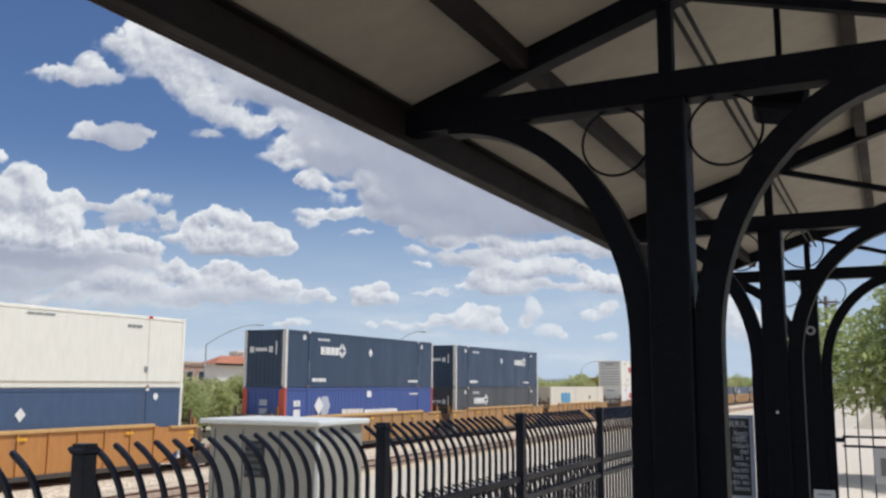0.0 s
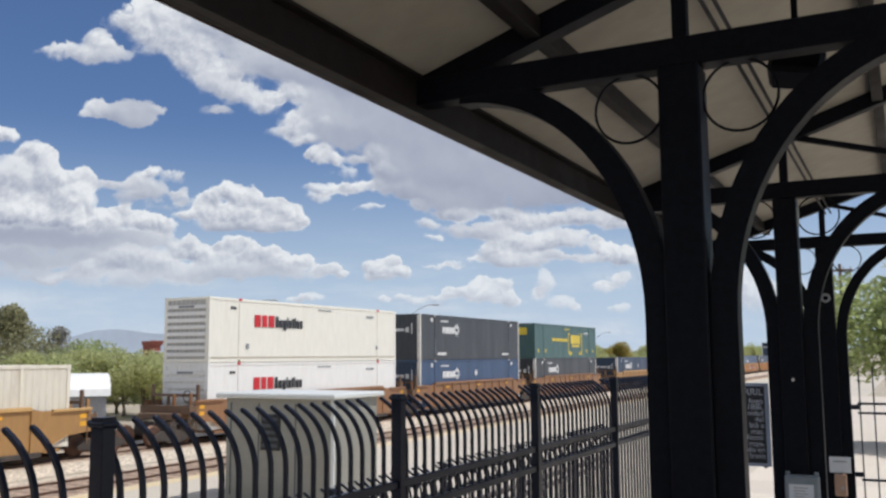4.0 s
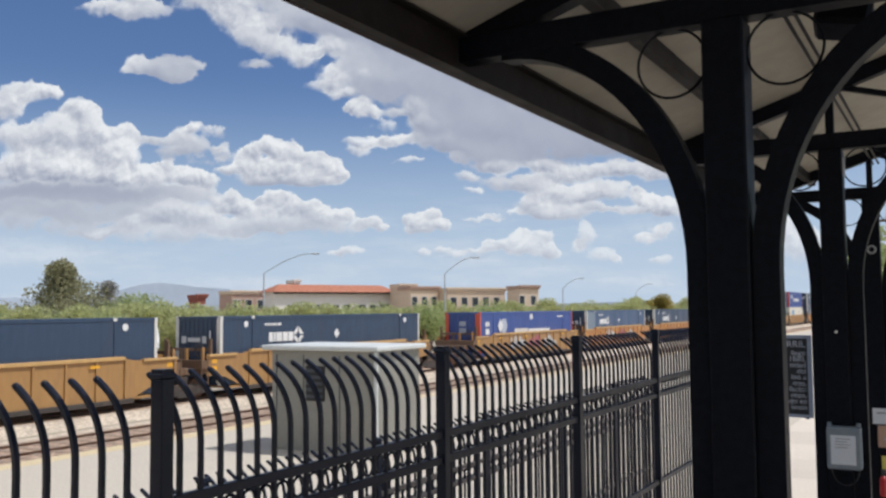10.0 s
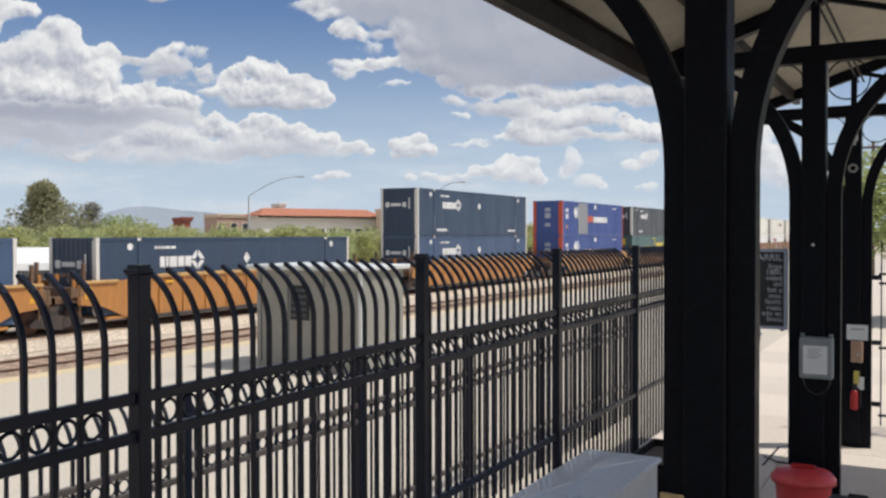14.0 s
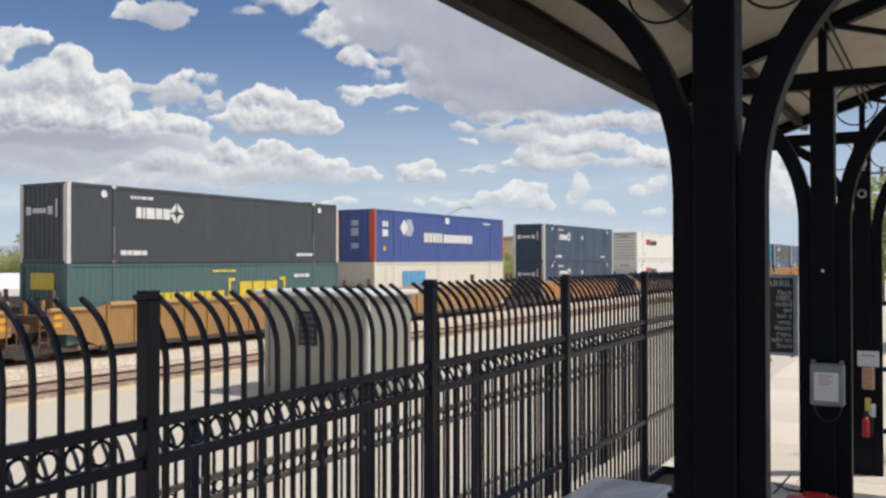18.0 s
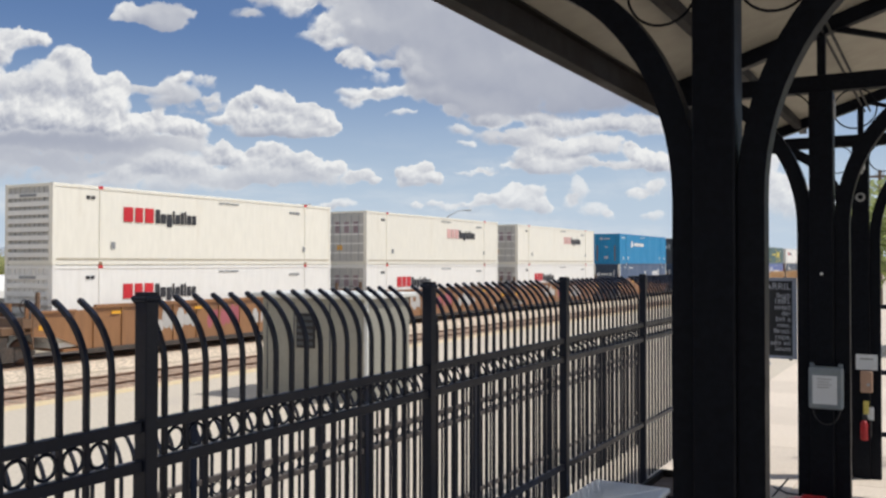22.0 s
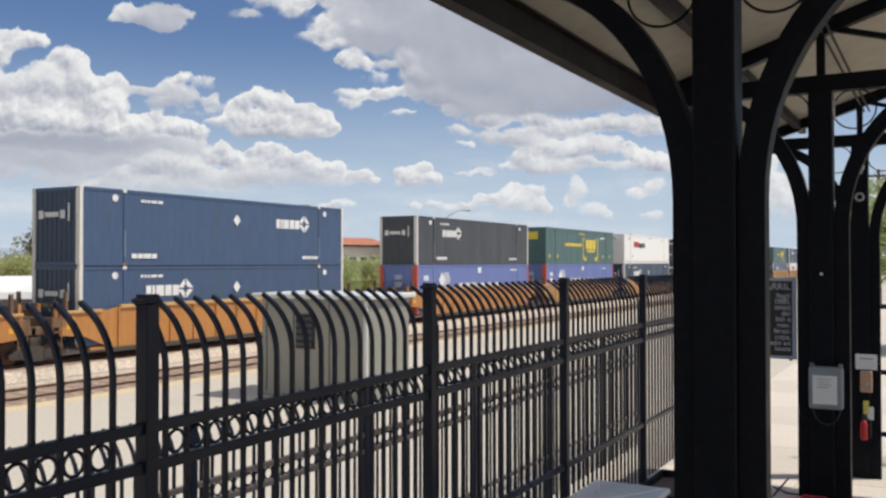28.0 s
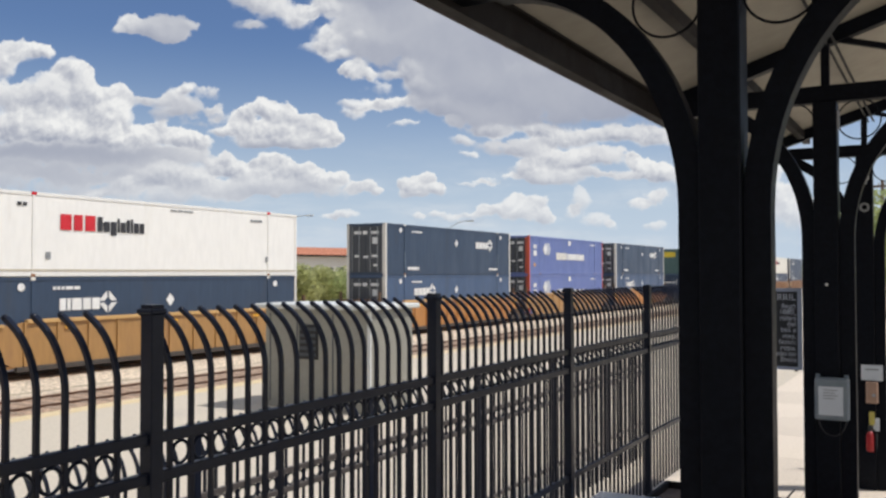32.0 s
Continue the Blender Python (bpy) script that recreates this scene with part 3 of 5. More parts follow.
NEAR_TRACK, TRAIN_TRACK = -18.75, -25.32
for x in (NEAR_TRACK, TRAIN_TRACK):
    solid("ballast", track_bed(x), M["ballast"], "tan crushed-stone ballast under the track", "ballast", kind="stuff")
    for s in (-0.75, 0.75):
        solid("rail", rail_bar(x + s), M["rail"], "rust-brown steel rail on sleepers", "rail", kind="structure")

sleeper_mesh = mesh("sleeper", boxed(-1.3, -0.115, -0.17, 1.3, 0.115, 0.0, bevel=0.012), M["tie"])
for x, y0, n in ((NEAR_TRACK, -6, 150), (TRAIN_TRACK, 10, 60)):
    bed = solid("fouled_ballast", boxed(x - 1.45, -60, -1.2, x + 1.45, 400, -1.022), M["fouled"], "oily brown stones and dirt between the rails", "ballast", kind="stuff")
    track = thing("track", "row of weathered brown wooden sleepers under the rails", "track", pose(x, y0, -1.005), kind="structure")
    for k in range(n):
        part("sleeper", sleeper_mesh, None, track, at=pose(0.02 * math.sin(k * 2.3), 0.56 * k, 0, 0, 0, 0.8 * math.sin(k * 1.7)))

# ---- raised walkway under the canopy ----
bm = boxed(-0.32, -9, GROUND - 0.2, 9, 28.49, -0.05)
solid("floor", bm, M["joint"], "raised concrete walkway with joints", "floor", kind="structure")
walkway = bpy.data.objects["floor"]
slab = mesh("floor_slab", boxed(-0.905, -0.905, -0.05, 0.905, 0.905, 0.0, bevel=0.006), M["concrete"])
for i in range(5):
    for j in range(20):
        part("floor_slab", slab, None, walkway, at=pose(0.6 + 1.82 * i, -7 + 1.82 * j, 0))

solid("forecourt", boxed(-0.32, 28.49, GROUND - 0.2, 9, 60, -0.004), M["concrete"], "pale sunlit concrete beyond the gate", "pavement", kind="structure")

# ---- station canopy ----
canopy = thing("station_canopy", "dark steel station canopy with curved brackets and cream deck", "canopy", pose(COL_X, COL_Y, 0))
ROOF_Z0, SLOPE = 4.04, 0.33   # deck underside at the eave and its rise per metre


def roof_z(x):
    return ROOF_Z0 + SLOPE * (x - EAVE_X)


def quarter(x0, z0, x1, z1, n=14):
    """From an upright start at x0, z0 to a level end at x1, z1."""
    return [(x0 + (x1 - x0) * (1 - math.cos(a)), 0, z0 + (z1 - z0) * math.sin(a)) for a in (math.pi / 2 * i / n for i in range(n + 1))]


def truss(k):
    """Column, brackets, beam, post, rafter and strut in one plane."""
    y = k * COL_STEP
    at = pose(0, y, 0)
    part("column", boxed(-0.092, -0.088, 0, 0.088, 0.088, 3.9, bevel=0.008), M["steel"], canopy, at=at)
    for s in (-1, 1):
        g = 0.131 if s < 0 else 0.147
        arm = [(s * g, 0, 0.0), (s * g, 0, 1.4), (s * g, 0, 2.77)]
        arm += [(x, 0, z) for x, _, z in quarter(s * g, 2.80, s * 1.08, 3.93, 18)]
        part("bracket", sweep(bmesh.new(), arm, 0.112, 0.11), M["steel"], canopy, at=at)
        part("bracket_hoop", ring(bmesh.new(), (s * 0.245, 0.0, 3.75), 0.158, 0.0065, "y", 28), M["steel"], canopy, at=at)
    part("beam", boxed(EAVE_X - COL_X - 0.02, -0.06, 3.9, 4.4, 0.06, 4.035, bevel=0.006), M["steel"], canopy, at=at)
    part("king_post", boxed(-0.032, -0.032, 4.035, 0.032, 0.032, roof_z(COL_X) - 0.1), M["steel"], canopy, at=at)
    a, b = EAVE_X - COL_X, 4.6
    part("rafter", sweep(bmesh.new(), [(a, 0, roof_z(EAVE_X) - 0.06), (b, 0, roof_z(COL_X + b) - 0.06)], 0.12, 0.1), M["steel"], canopy, at=at)
    part("strut", sweep(bmesh.new(), [(0.05, 0, 4.42), (1.42, 0, 4.03)], 0.045, 0.05), M["steel"], canopy, at=at)


for k in range(-2, 3):
    truss(k)
Y0, Y1 = -2.6 * COL_STEP, 2 * COL_STEP + 0.45
# eave channel: outer web, two flanges
e = EAVE_X - COL_X
part("eave_channel", box(box(boxed(e - 0.03, Y0, 3.83, e, Y1, 4.07, bevel=0.003), e, Y0, 3.83, e + 0.055, Y1, 3.845), e, Y0, 4.025, e + 0.05, Y1, 4.04), M["brown"], canopy, "dark brown eave channel")
# thin reddish line, lighter than the channel
part("eave_lip", boxed(e - 0.042, Y0, 3.826, e - 0.03, Y1, 3.857, bevel=0.003), M["lip"], canopy, "reddish brown drip lip")
for x in (1.46, 2.88, 3.6, 4.32, 5.04, 5.76):
    z = roof_z(x)
    part("purlin", boxed(x - COL_X - 0.04, Y0, z - 0.1, x - COL_X + 0.04, Y1, z, bevel=0.004), M["brown"], canopy, "brown roof purlin")
bm = bmesh.new()
sweep(bm, [(e, (Y0 + Y1) / 2, roof_z(EAVE_X) + 0.03), (5.2, (Y0 + Y1) / 2, roof_z(COL_X + 5.2) + 0.03)], 0.05, Y1 - Y0)
part("roof_deck", bm, M["deck"], canopy, "cream underside of the roof deck")
bm = bmesh.new()
for dx in (0.015, 0.075):
    tube(bm, [(dx, Y0, roof_z(COL_X) - 0.1), (dx, Y1, roof_z(COL_X) - 0.1)], 0.012, 6)
part("conduit", bm, M["steel"], canopy)
# floodlight under the beam
lamp = thing("floodlight", "black floodlight fixed under the canopy beam", "floodlight", pose(2.60, 1.60, 3.94))
part("housing", boxed(-0.12, -0.09, -0.07, 0.12, 0.09, 0.06, bevel=0.02), M["steel"], lamp, at=pose(0, 0, 0, -18, 12, 0))
part("bracket", boxed(-0.014, -0.014, 0.03, 0.014, 0.014, 0.62), M["steel"], lamp)
# tan boards at the foot of the first column's brackets
for s in (-1, 1):
    solid("board", boxed(COL_X + s * 0.14 - 0.055, COL_Y - 0.085, 0.0, COL_X + s * 0.14 + 0.055, COL_Y - 0.069, 1.375, bevel=0.004), M["tan"], "tan board standing against the canopy column", "board", "boards at the column")

# ---- fences ----
def picket_path():
    """Straight, then bent outwards through sixty degrees, with a short straight tip."""
    p = [(0, 0, 0.05), (0, 0, 1.0), (0, 0, 2.05)]
    for i in range(1, 8):
        a = radians(58) * i / 7
        p.append((-0.33 * (1 - math.cos(a)), 0, 2.05 + 0.33 * math.sin(a)))
    x, _, z = p[-1]
    p.append((x - 0.045 * math.sin(a), 0, z + 0.045 * math.cos(a)))
    return p


picket_mesh = mesh("picket", sweep(bmesh.new(), picket_path(), 0.021, 0.021), M["fence"])
tip_mesh = mesh("tip", lathe(bmesh.new(), [(0.004, -0.014), (0.013, -0.008), (0.016, 0.0), (0.013, 0.009), (0.004, 0.014)], picket_path()[-1], 8), M["fence"], True)
ring_mesh = mesh("ring", ring(bmesh.new(), (0, 0, 0), 0.050, 0.0085, "x", 14, 5), M["fence"])
STEP, FIRST = 0.1265, 0.104


rail_mesh = mesh("fence_rail", boxed(-0.02, 0.035, 0, 0.02, PITCH - 0.035, 0.05, bevel=0.004), M["fence"])
sunlit_dusty_rail_mesh = mesh("fence_rail", boxed(-0.02, 0.035, 0, 0.02, PITCH - 0.035, 0.05, bevel=0.004), M["fence_sunlit_dust"])
post_mesh = mesh("post", boxed(-0.036, -0.036, 0, 0.036, 0.036, 2.35, bevel=0.004), M["fence"])
cap_mesh = mesh("cap", box(boxed(-0.044, -0.044, 2.35, 0.044, 0.044, 2.372, bevel=0.005), -0.034, -0.034, 2.372, 0.034, 0.034, 2.39), M["fence"])


def fence(x, y0, z, panels, label, sunlit_dust=False):
    """A run of panels: posts with caps, rails, pickets with curved tips, and rings between the upper rails."""
    f = thing("fence", label, "fence", pose(x, y0, z))
    for p in range(panels + 1):
        post = part("post", post_mesh, None, f, at=pose(0, p * PITCH, 0))
        part("cap", cap_mesh, None, post)
        if p == panels:
            break
        for k in range(18):
            q = part("picket", picket_mesh, None, f, at=pose(0, p * PITCH + FIRST + k * STEP, 0))
            part("tip", tip_mesh, None, q)
        for k in range(17):
            part("ring", ring_mesh, None, f, at=pose(0, p * PITCH + FIRST + (k + 0.5) * STEP, 1.731))
        for z0 in (1.79, 1.622, 0.66):
            part("fence_rail", sunlit_dusty_rail_mesh if sunlit_dust else rail_mesh, None, f, at=pose(0, p * PITCH, z0))


fence(0, -2 * PITCH, 0, 7, "black steel fence with rings and curved tips along the walkway")
fence(-2.2, 0.05 - PITCH, GROUND - 0.055, 7, "black steel fence with curved tips on the lower platform", True)

# ---- grey cabinet beyond the fences ----
cab = thing("equipment_cabinet", "large grey-green equipment cabinet with pale overhanging lid", "cabinet", pose(-9.6, 15.9, GROUND))
CH = 2.60
part("body", boxed(-3.36, 0.05, 0, 0, 2.1, CH, bevel=0.02), M["cabinet"], cab)
part("lid", boxed(-3.58, -0.14, CH, 0.14, 2.26, CH + 0.13, bevel=0.03), M["cabinet_lid"], cab, "pale overhanging lid")
part("corner_trim", boxed(-0.07, 0.03, 0.05, 0.02, 0.09, CH - 0.02), M["cabinet_lid"], cab)
for x in (-3.2, -2.3, -1.15):
    part("door_seam", boxed(x, 0.035, 0.15, x + 0.03, 0.05, CH - 0.12), M["louvre"], cab)
# black plate stands in for the shaded recess behind the slats
louvre = part("louvre", boxed(-2.2, 0.02, 1.3, -1.6, 0.05, 2.2), M["blackplastic"], cab, "ventilation louvre, its shaded recess painted black")
for i in range(5):
    part("louvre_slat", sweep(bmesh.new(), [(-2.16, -0.01, 1.42 + i * 0.165), (-1.64, -0.01, 1.42 + i * 0.165)], 0.075, 0.03), M["louvre"], louvre)

# ---- utility box by the fence ----
ub = thing("utility_box", "pale grey metal utility box with a creased lid", "utility box", pose(0.13, 3.3, 0))
part("body", boxed(0.03, 0.03, 0, 0.68, 2.0, 0.44, bevel=0.012), M["lidbox"], ub)
bm = boxed(0, 0, 0.44, 0.71, 2.03, 0.49, bevel=0.012)
ring_v = [bm.verts.new(q) for q in ((0.012, 0.012, 0.49), (0.698, 0.012, 0.49), (0.698, 2.018, 0.49), (0.012, 2.018, 0.49))]
mid_v = [bm.verts.new(q) for q in ((0.36, 0.8, 0.53), (0.36, 1.25, 0.53))]
for f in ((ring_v[0], ring_v[1], mid_v[0]), (ring_v[1], ring_v[2], mid_v[1], mid_v[0]), (ring_v[2], ring_v[3], mid_v[1]), (ring_v[3], ring_v[0], mid_v[0], mid_v[1])):
    bm.faces.new(f)
part("lid", bm, M["lidbox"], ub)
for a, b, c in (((0.05, 0.05), (0.35, 0.79), 0.494), ((0.66, 0.05), (0.37, 0.79), 0.494), ((0.66, 1.98), (0.37, 1.26), 0.494), ((0.05, 1.98), (0.35, 1.26), 0.494)):
    part("lid_crease", sweep(bmesh.new(), [(a[0], a[1], c), (b[0], b[1], 0.532)], 0.014, 0.008, (0, 0, 1)), M["lidbox"], ub)

# ---- small things on the walkway ----
rb = thing("waste_bin", "round red plastic bin with a domed lid", "bin", pose(2.13, 4.62, 0))
part("body", lathe(bmesh.new(), [(0.15, 0.0), (0.155, 0.02), (0.205, 0.6), (0.215, 0.62)], sides=28), M["red"], rb, smooth=True)
part("lid", lathe(bmesh.new(), [(0.235, 0.61), (0.238, 0.645), (0.20, 0.69), (0.12, 0.71), (0.09, 0.715), (0.03, 0.717)], sides=28), M["red"], rb, smooth=True)
part("lid_handle", boxed(-0.09, -0.035, 0.71, 0.09, 0.035, 0.742, bevel=0.012), M["red_dark"], rb, "darker red lid handle")
# dark case in front of the bin
case = thing("carry_case", "charcoal carry case with a white mark", "case", pose(2.53, 3.75, 0))
part("body", boxed(-0.17, -0.12, 0, 0.2, 0.16, 0.745, bevel=0.05), M["blackplastic"], case)
part("mark", boxed(-0.15, -0.126, 0.655, -0.03, -0.119, 0.705), M["white"], case, "white mark")
part("grip", tube(bmesh.new(), [(-0.02, 0.02, 0.74), (-0.01, 0.02, 0.775), (0.1, 0.02, 0.775), (0.11, 0.02, 0.74)], 0.012, 8), M["blackplastic"], case)
# switch box with a paper notice on the second column
y2 = COL_Y + COL_STEP - 0.085
sb = thing("switch_box", "grey switch box with a white paper notice and cable loop", "switch box", pose(2.185, y2, 1.53))
part("body", boxed(-0.125, -0.10, -0.165, 0.125, 0, 0.165, bevel=0.012), M["greybox"], sb)
part("paper", boxed(-0.095, -0.104, -0.125, 0.085, -0.1005, 0.10), M["paper"], sb, "white paper notice")
for i in range(4):
    part("text_line", boxed(-0.06, -0.1055, 0.07 - i * 0.022, 0.045 - 0.02 * (i % 2), -0.1042, 0.076 - i * 0.022), M["patch_grey"], sb)
part("hinge", boxed(-0.12, -0.06, 0.165, -0.09, -0.02, 0.19), M["greybox"], sb)
part("hinge", boxed(0.09, -0.06, 0.165, 0.12, -0.02, 0.19), M["greybox"], sb)
part("cable", tube(bmesh.new(), [(-0.1 * math.cos(a) * 1.0, -0.03, -0.165 - 0.13 * math.sin(a)) for a in (math.pi * i / 12 for i in range(13))], 0.006, 6), M["blackplastic"], sb)
# notice, tan box, tag and extinguisher on the third column
y3 = COL_Y + 2 * COL_STEP - 0.085
nt = thing("notice", "pale printed notice fixed to a black column", "notice", pose(2.205, y3, 1.36))
part("sheet", boxed(-0.115, -0.006, -0.09, 0.115, 0, 0.09), M["paper"], nt)
part("text_line", boxed(-0.07, -0.009, 0.03, 0.07, -0.006, 0.045), M["patch_grey"], nt)
tb = thing("wall_box", "small tan metal box on a black column", "box", pose(2.205, y3, 1.135))
part("body", boxed(-0.065, -0.06, -0.125, 0.065, 0, 0.125, bevel=0.01), M["wallbox"], tb)
part("knob", disc(bmesh.new(), 0.02, -0.068, -0.03, 0.02, "y", 10, 0.008), M["galv"], tb)
tg = thing("tag", "white and yellow tags hanging on a column", "tag", pose(2.23, y3, 0.78))
part("white_tag", boxed(-0.02, -0.02, -0.09, 0.05, -0.012, 0.06), M["paper"], tg)
part("yellow_tag", boxed(-0.06, -0.03, -0.02, 0.0, -0.022, 0.13), M["yellowtag"], tg)
fx = thing("fire_extinguisher", "red fire extinguisher hung on a black column", "extinguisher", pose(2.18, y3 - 0.06, 0.4))
part("cylinder", lathe(bmesh.new(), [(0.034, 0.06), (0.042, 0.08), (0.042, 0.25), (0.024, 0.29)], sides=14), M["red_dark"], fx, smooth=True)
part("valve", boxed(-0.02, -0.02, 0.29, 0.02, 0.02, 0.36, bevel=0.005), M["blackplastic"], fx)
part("hose", tube(bmesh.new(), [(0.02, 0, 0.33), (0.07, 0, 0.28), (0.07, 0, 0.1)], 0.008, 6), M["blackplastic"], fx)
# round fitting and small lamp high on the third column
rf = thing("round_fitting", "round pale ring fitting on a black column", "fitting", pose(2.15, y3 - 0.002, 3.29))
part("ring", ring(bmesh.new(), (0, -0.012, 0), 0.042, 0.013, "y", 20, 6), M["galv"], rf)
cl = thing("column_lamp", "small pale lamp on a bracket high on a column", "lamp", pose(2.15, y3 - 0.002, 3.56))
part("plate", boxed(-0.03, -0.02, 0, 0.03, 0, 0.1, bevel=0.004), M["galv"], cl)
part("shade", lathe(bmesh.new(), [(0.02, 0.16), (0.045, 0.1), (0.05, 0.02), (0.02, 0.0)], (0.01, -0.07, 0.03), 14), M["galv"], cl, smooth=True)
bt = thing("bolt", "small pale bolt head on a black column", "bolt", pose(2.15, y2, 2.43))
part("head", disc(bmesh.new(), 0, -0.008, 0, 0.012, "y", 8, 0.008), M["white"], bt)
tf = thing("tube_fitting", "short pale tube fitting high on a black column", "fitting", pose(2.15 + 0.084, COL_Y + COL_STEP, 3.67))
part("tube", tube(bmesh.new(), [(0.012, -0.06, 0), (0.012, -0.06, 0.15)], 0.013, 8), M["galv"], tf)
part("clip", boxed(-0.002, -0.075, 0.05, 0.014, -0.045, 0.09), M["galv"], tf)
# brown planter behind the utility box and a bucket beside it
pl = thing("planter", "low dark brown wooden planter beside the fence", "planter", pose(0.62, 6.2, 0))
for a in ((-0.26, -0.55, 0.26, -0.51), (-0.26, 0.51, 0.26, 0.55), (-0.26, -0.51, -0.22, 0.51), (0.22, -0.51, 0.26, 0.51)):
    part("plank", boxed(a[0], a[1], 0, a[2], a[3], 0.33, bevel=0.006), M["brown"], pl)
part("soil", boxed(-0.22, -0.51, 0, 0.22, 0.51, 0.26), M["bark"], pl)
bk = thing("bucket", "tan plastic bucket beside a grey utility box", "bucket", pose(1.22, 3.75, 0))
part("body", lathe(bmesh.new(), [(0.10, 0), (0.105, 0.02), (0.13, 0.28), (0.14, 0.29), (0.14, 0.31), (0.12, 0.31)], sides=20), M["tan"], bk, smooth=True)

ws = thing("wire_stand", "small folded black wire stand on the walkway floor", "stand", pose(1.45, 7.6, 0))
for a, q in (((-0.14, 0.3, 0.0), (0.02, 0.05, 0.02)), ((-0.08, -0.15, 0.0), (0.05, 0.1, 0.16)), ((0.02, 0.05, 0.012), (0.26, 0.02, 0.012)), ((0.26, 0.02, 0.0), (0.3, 0.08, 0.1))):
    part("wire", tube(bmesh.new(), [a, q], 0.011, 6), M["blackplastic"], ws)

# ---- history sign beyond the canopy ----
sg = thing("history_sign", "dark interpretive sign with pale text in a grey frame", "sign", pose(1.595, 5.32, 0))
part("panel", boxed(-0.305, -0.008, 1.731, 0.29, 0.014, 2.365), M["signface"], sg)
for a in ((-0.33, -0.014, 1.705, 0.322, 0.02, 1.731), (-0.33, -0.014, 2.365, 0.322, 0.02, 2.392), (-0.33, -0.014, 1.731, -0.305, 0.02, 2.365), (0.29, -0.014, 1.731, 0.322, 0.02, 2.365)):
    part("frame_bar", boxed(*a), M["signframe"], sg)
for x in (-0.26, -0.06):
    part("leg", boxed(x - 0.025, 0.02, 0, x + 0.025, 0.06, 2.3), M["steel"], sg)
part("foot_rail", sweep(bmesh.new(), [(-0.26, 0.04, 1.52), (0.1, 0.04, 1.66)], 0.03, 0.03), M["signframe"], sg)
for x in (0.08, 0.27):
    part("hanger", boxed(x - 0.012, 0.02, 1.59 + 0.1 * (x > 0.2), x + 0.012, 0.04, 1.73), M["steel"], sg)


def lettering(text, size, m, mat, parent, align="LEFT"):
    c = bpy.data.curves.new("lettering", "FONT")
    c.body, c.size, c.align_x, c.extrude = text, size, align, 0.001
    ob = new("lettering", c)
    deps = bpy.context.evaluated_depsgraph_get()
    me = bpy.data.meshes.new_from_object(ob.evaluated_get(deps))
    bpy.data.objects.remove(ob)
    whole = bmesh.new()
    whole.from_mesh(me)
    bmesh.ops.remove_doubles(whole, verts=whole.verts[:], dist=1e-5)
    seen = set()
    for f in whole.faces:
        if f in seen:
            continue
        island, todo = [], [f]
        seen.add(f)
        while todo:
            g = todo.pop()
            island.append(g)
            for v in g.verts:
                for h in v.link_faces:
                    if h not in seen:
                        seen.add(h)
                        todo.append(h)
        bm = bmesh.new()
        made = {}
        for g in island:
            bm.faces.new([made.setdefault(v, None) or made.update({v: bm.verts.new(v.co)}) or made[v] for v in g.verts])
        part("letter", bm, mat, parent, at=m)
    whole.free()


lettering("EL FERROCARRIL", 0.078, pose(0.277, -0.0095, 2.292, 90, 0, 0), M["letters"], sg, "RIGHT")
for i, text in enumerate(("llegó", "1880,", "nidad", "del", "bió a", "mas,", "fectó:", "ropa,", "ado en", "linois")):
    part("text_bar", boxed(-0.28, -0.0115, 2.226 - 0.0502 * i, 0.02 + 0.03 * math.sin(i * 2.1), -0.0085, 2.249 - 0.0502 * i), M["letters"], sg)
    lettering(text, 0.061, pose(0.277, -0.0095, 2.223 - 0.0502 * i, 90, 0, 0), M["letters"], sg, "RIGHT")
# ---- iron gate past the third column ----
gt = thing("iron_gate", "ornamental black iron gate at the end of the walkway", "gate", pose(2.36, 10.2, 0))
for z in (0.14, 1.02, 1.86, 1.98):
    part("gate_rail", boxed(0, -0.012, z, 2.2, 0.012, z + 0.03), M["fence"], gt)
for k in range(14):
    part("gate_bar", tube(bmesh.new(), [(0.03 + 0.165 * k, 0, 0.02), (0.03 + 0.165 * k, 0, 2.42 + 0.05 * (k % 2))], 0.009, 6), M["fence"], gt)
for z in (0.3, 1.1, 1.95):
    part("hinge", boxed(-0.1, -0.02, z - 0.03, 0.02, 0.02, z + 0.03), M["fence"], gt)
part("gate_notice", boxed(0.36, -0.03, 1.42, 0.8, -0.016, 1.86), M["paper"], gt, "pale notice with a dark picture")
part("notice_picture", boxed(0.43, -0.034, 1.52, 0.7, -0.031, 1.74), M["patch_grey"], gt)


# ---- train ----
C_LEN, C_W, C_H = 16.15, 2.6, 2.896
Z_MID = 2.415
Z_LOW = Z_MID - C_H


def corrugated(x, y0, y1, z0, z1, pitch, depth, axis="x"):
    """A folded sheet: flat bands that step in and out."""
    bm = bmesh.new()
    n = max(2, int((y1 - y0) / pitch))
    pts = []
    for i in range(n):
        a = y0 + (y1 - y0) * i / n
        w = (y1 - y0) / n
        pts += [(a, 0), (a + 0.42 * w, 0), (a + 0.5 * w, -depth), (a + 0.92 * w, -depth)]
    pts.append((y1, 0))
    low = [bm.verts.new((x + d, y, z0) if axis == "x" else (y, x - d, z0)) for y, d in pts]
    top = [bm.verts.new((x + d, y, z1) if axis == "x" else (y, x - d, z1)) for y, d in pts]
    for k in range(len(pts) - 1):
        bm.faces.new((low[k], low[k + 1], top[k + 1], top[k]))
    return bm


MESHES = {}


def shared(key, make, mat, smooth=False):
    if key not in MESHES:
        MESHES[key] = mesh(key.split("|")[0], make(), mat, smooth)
    return MESHES[key]


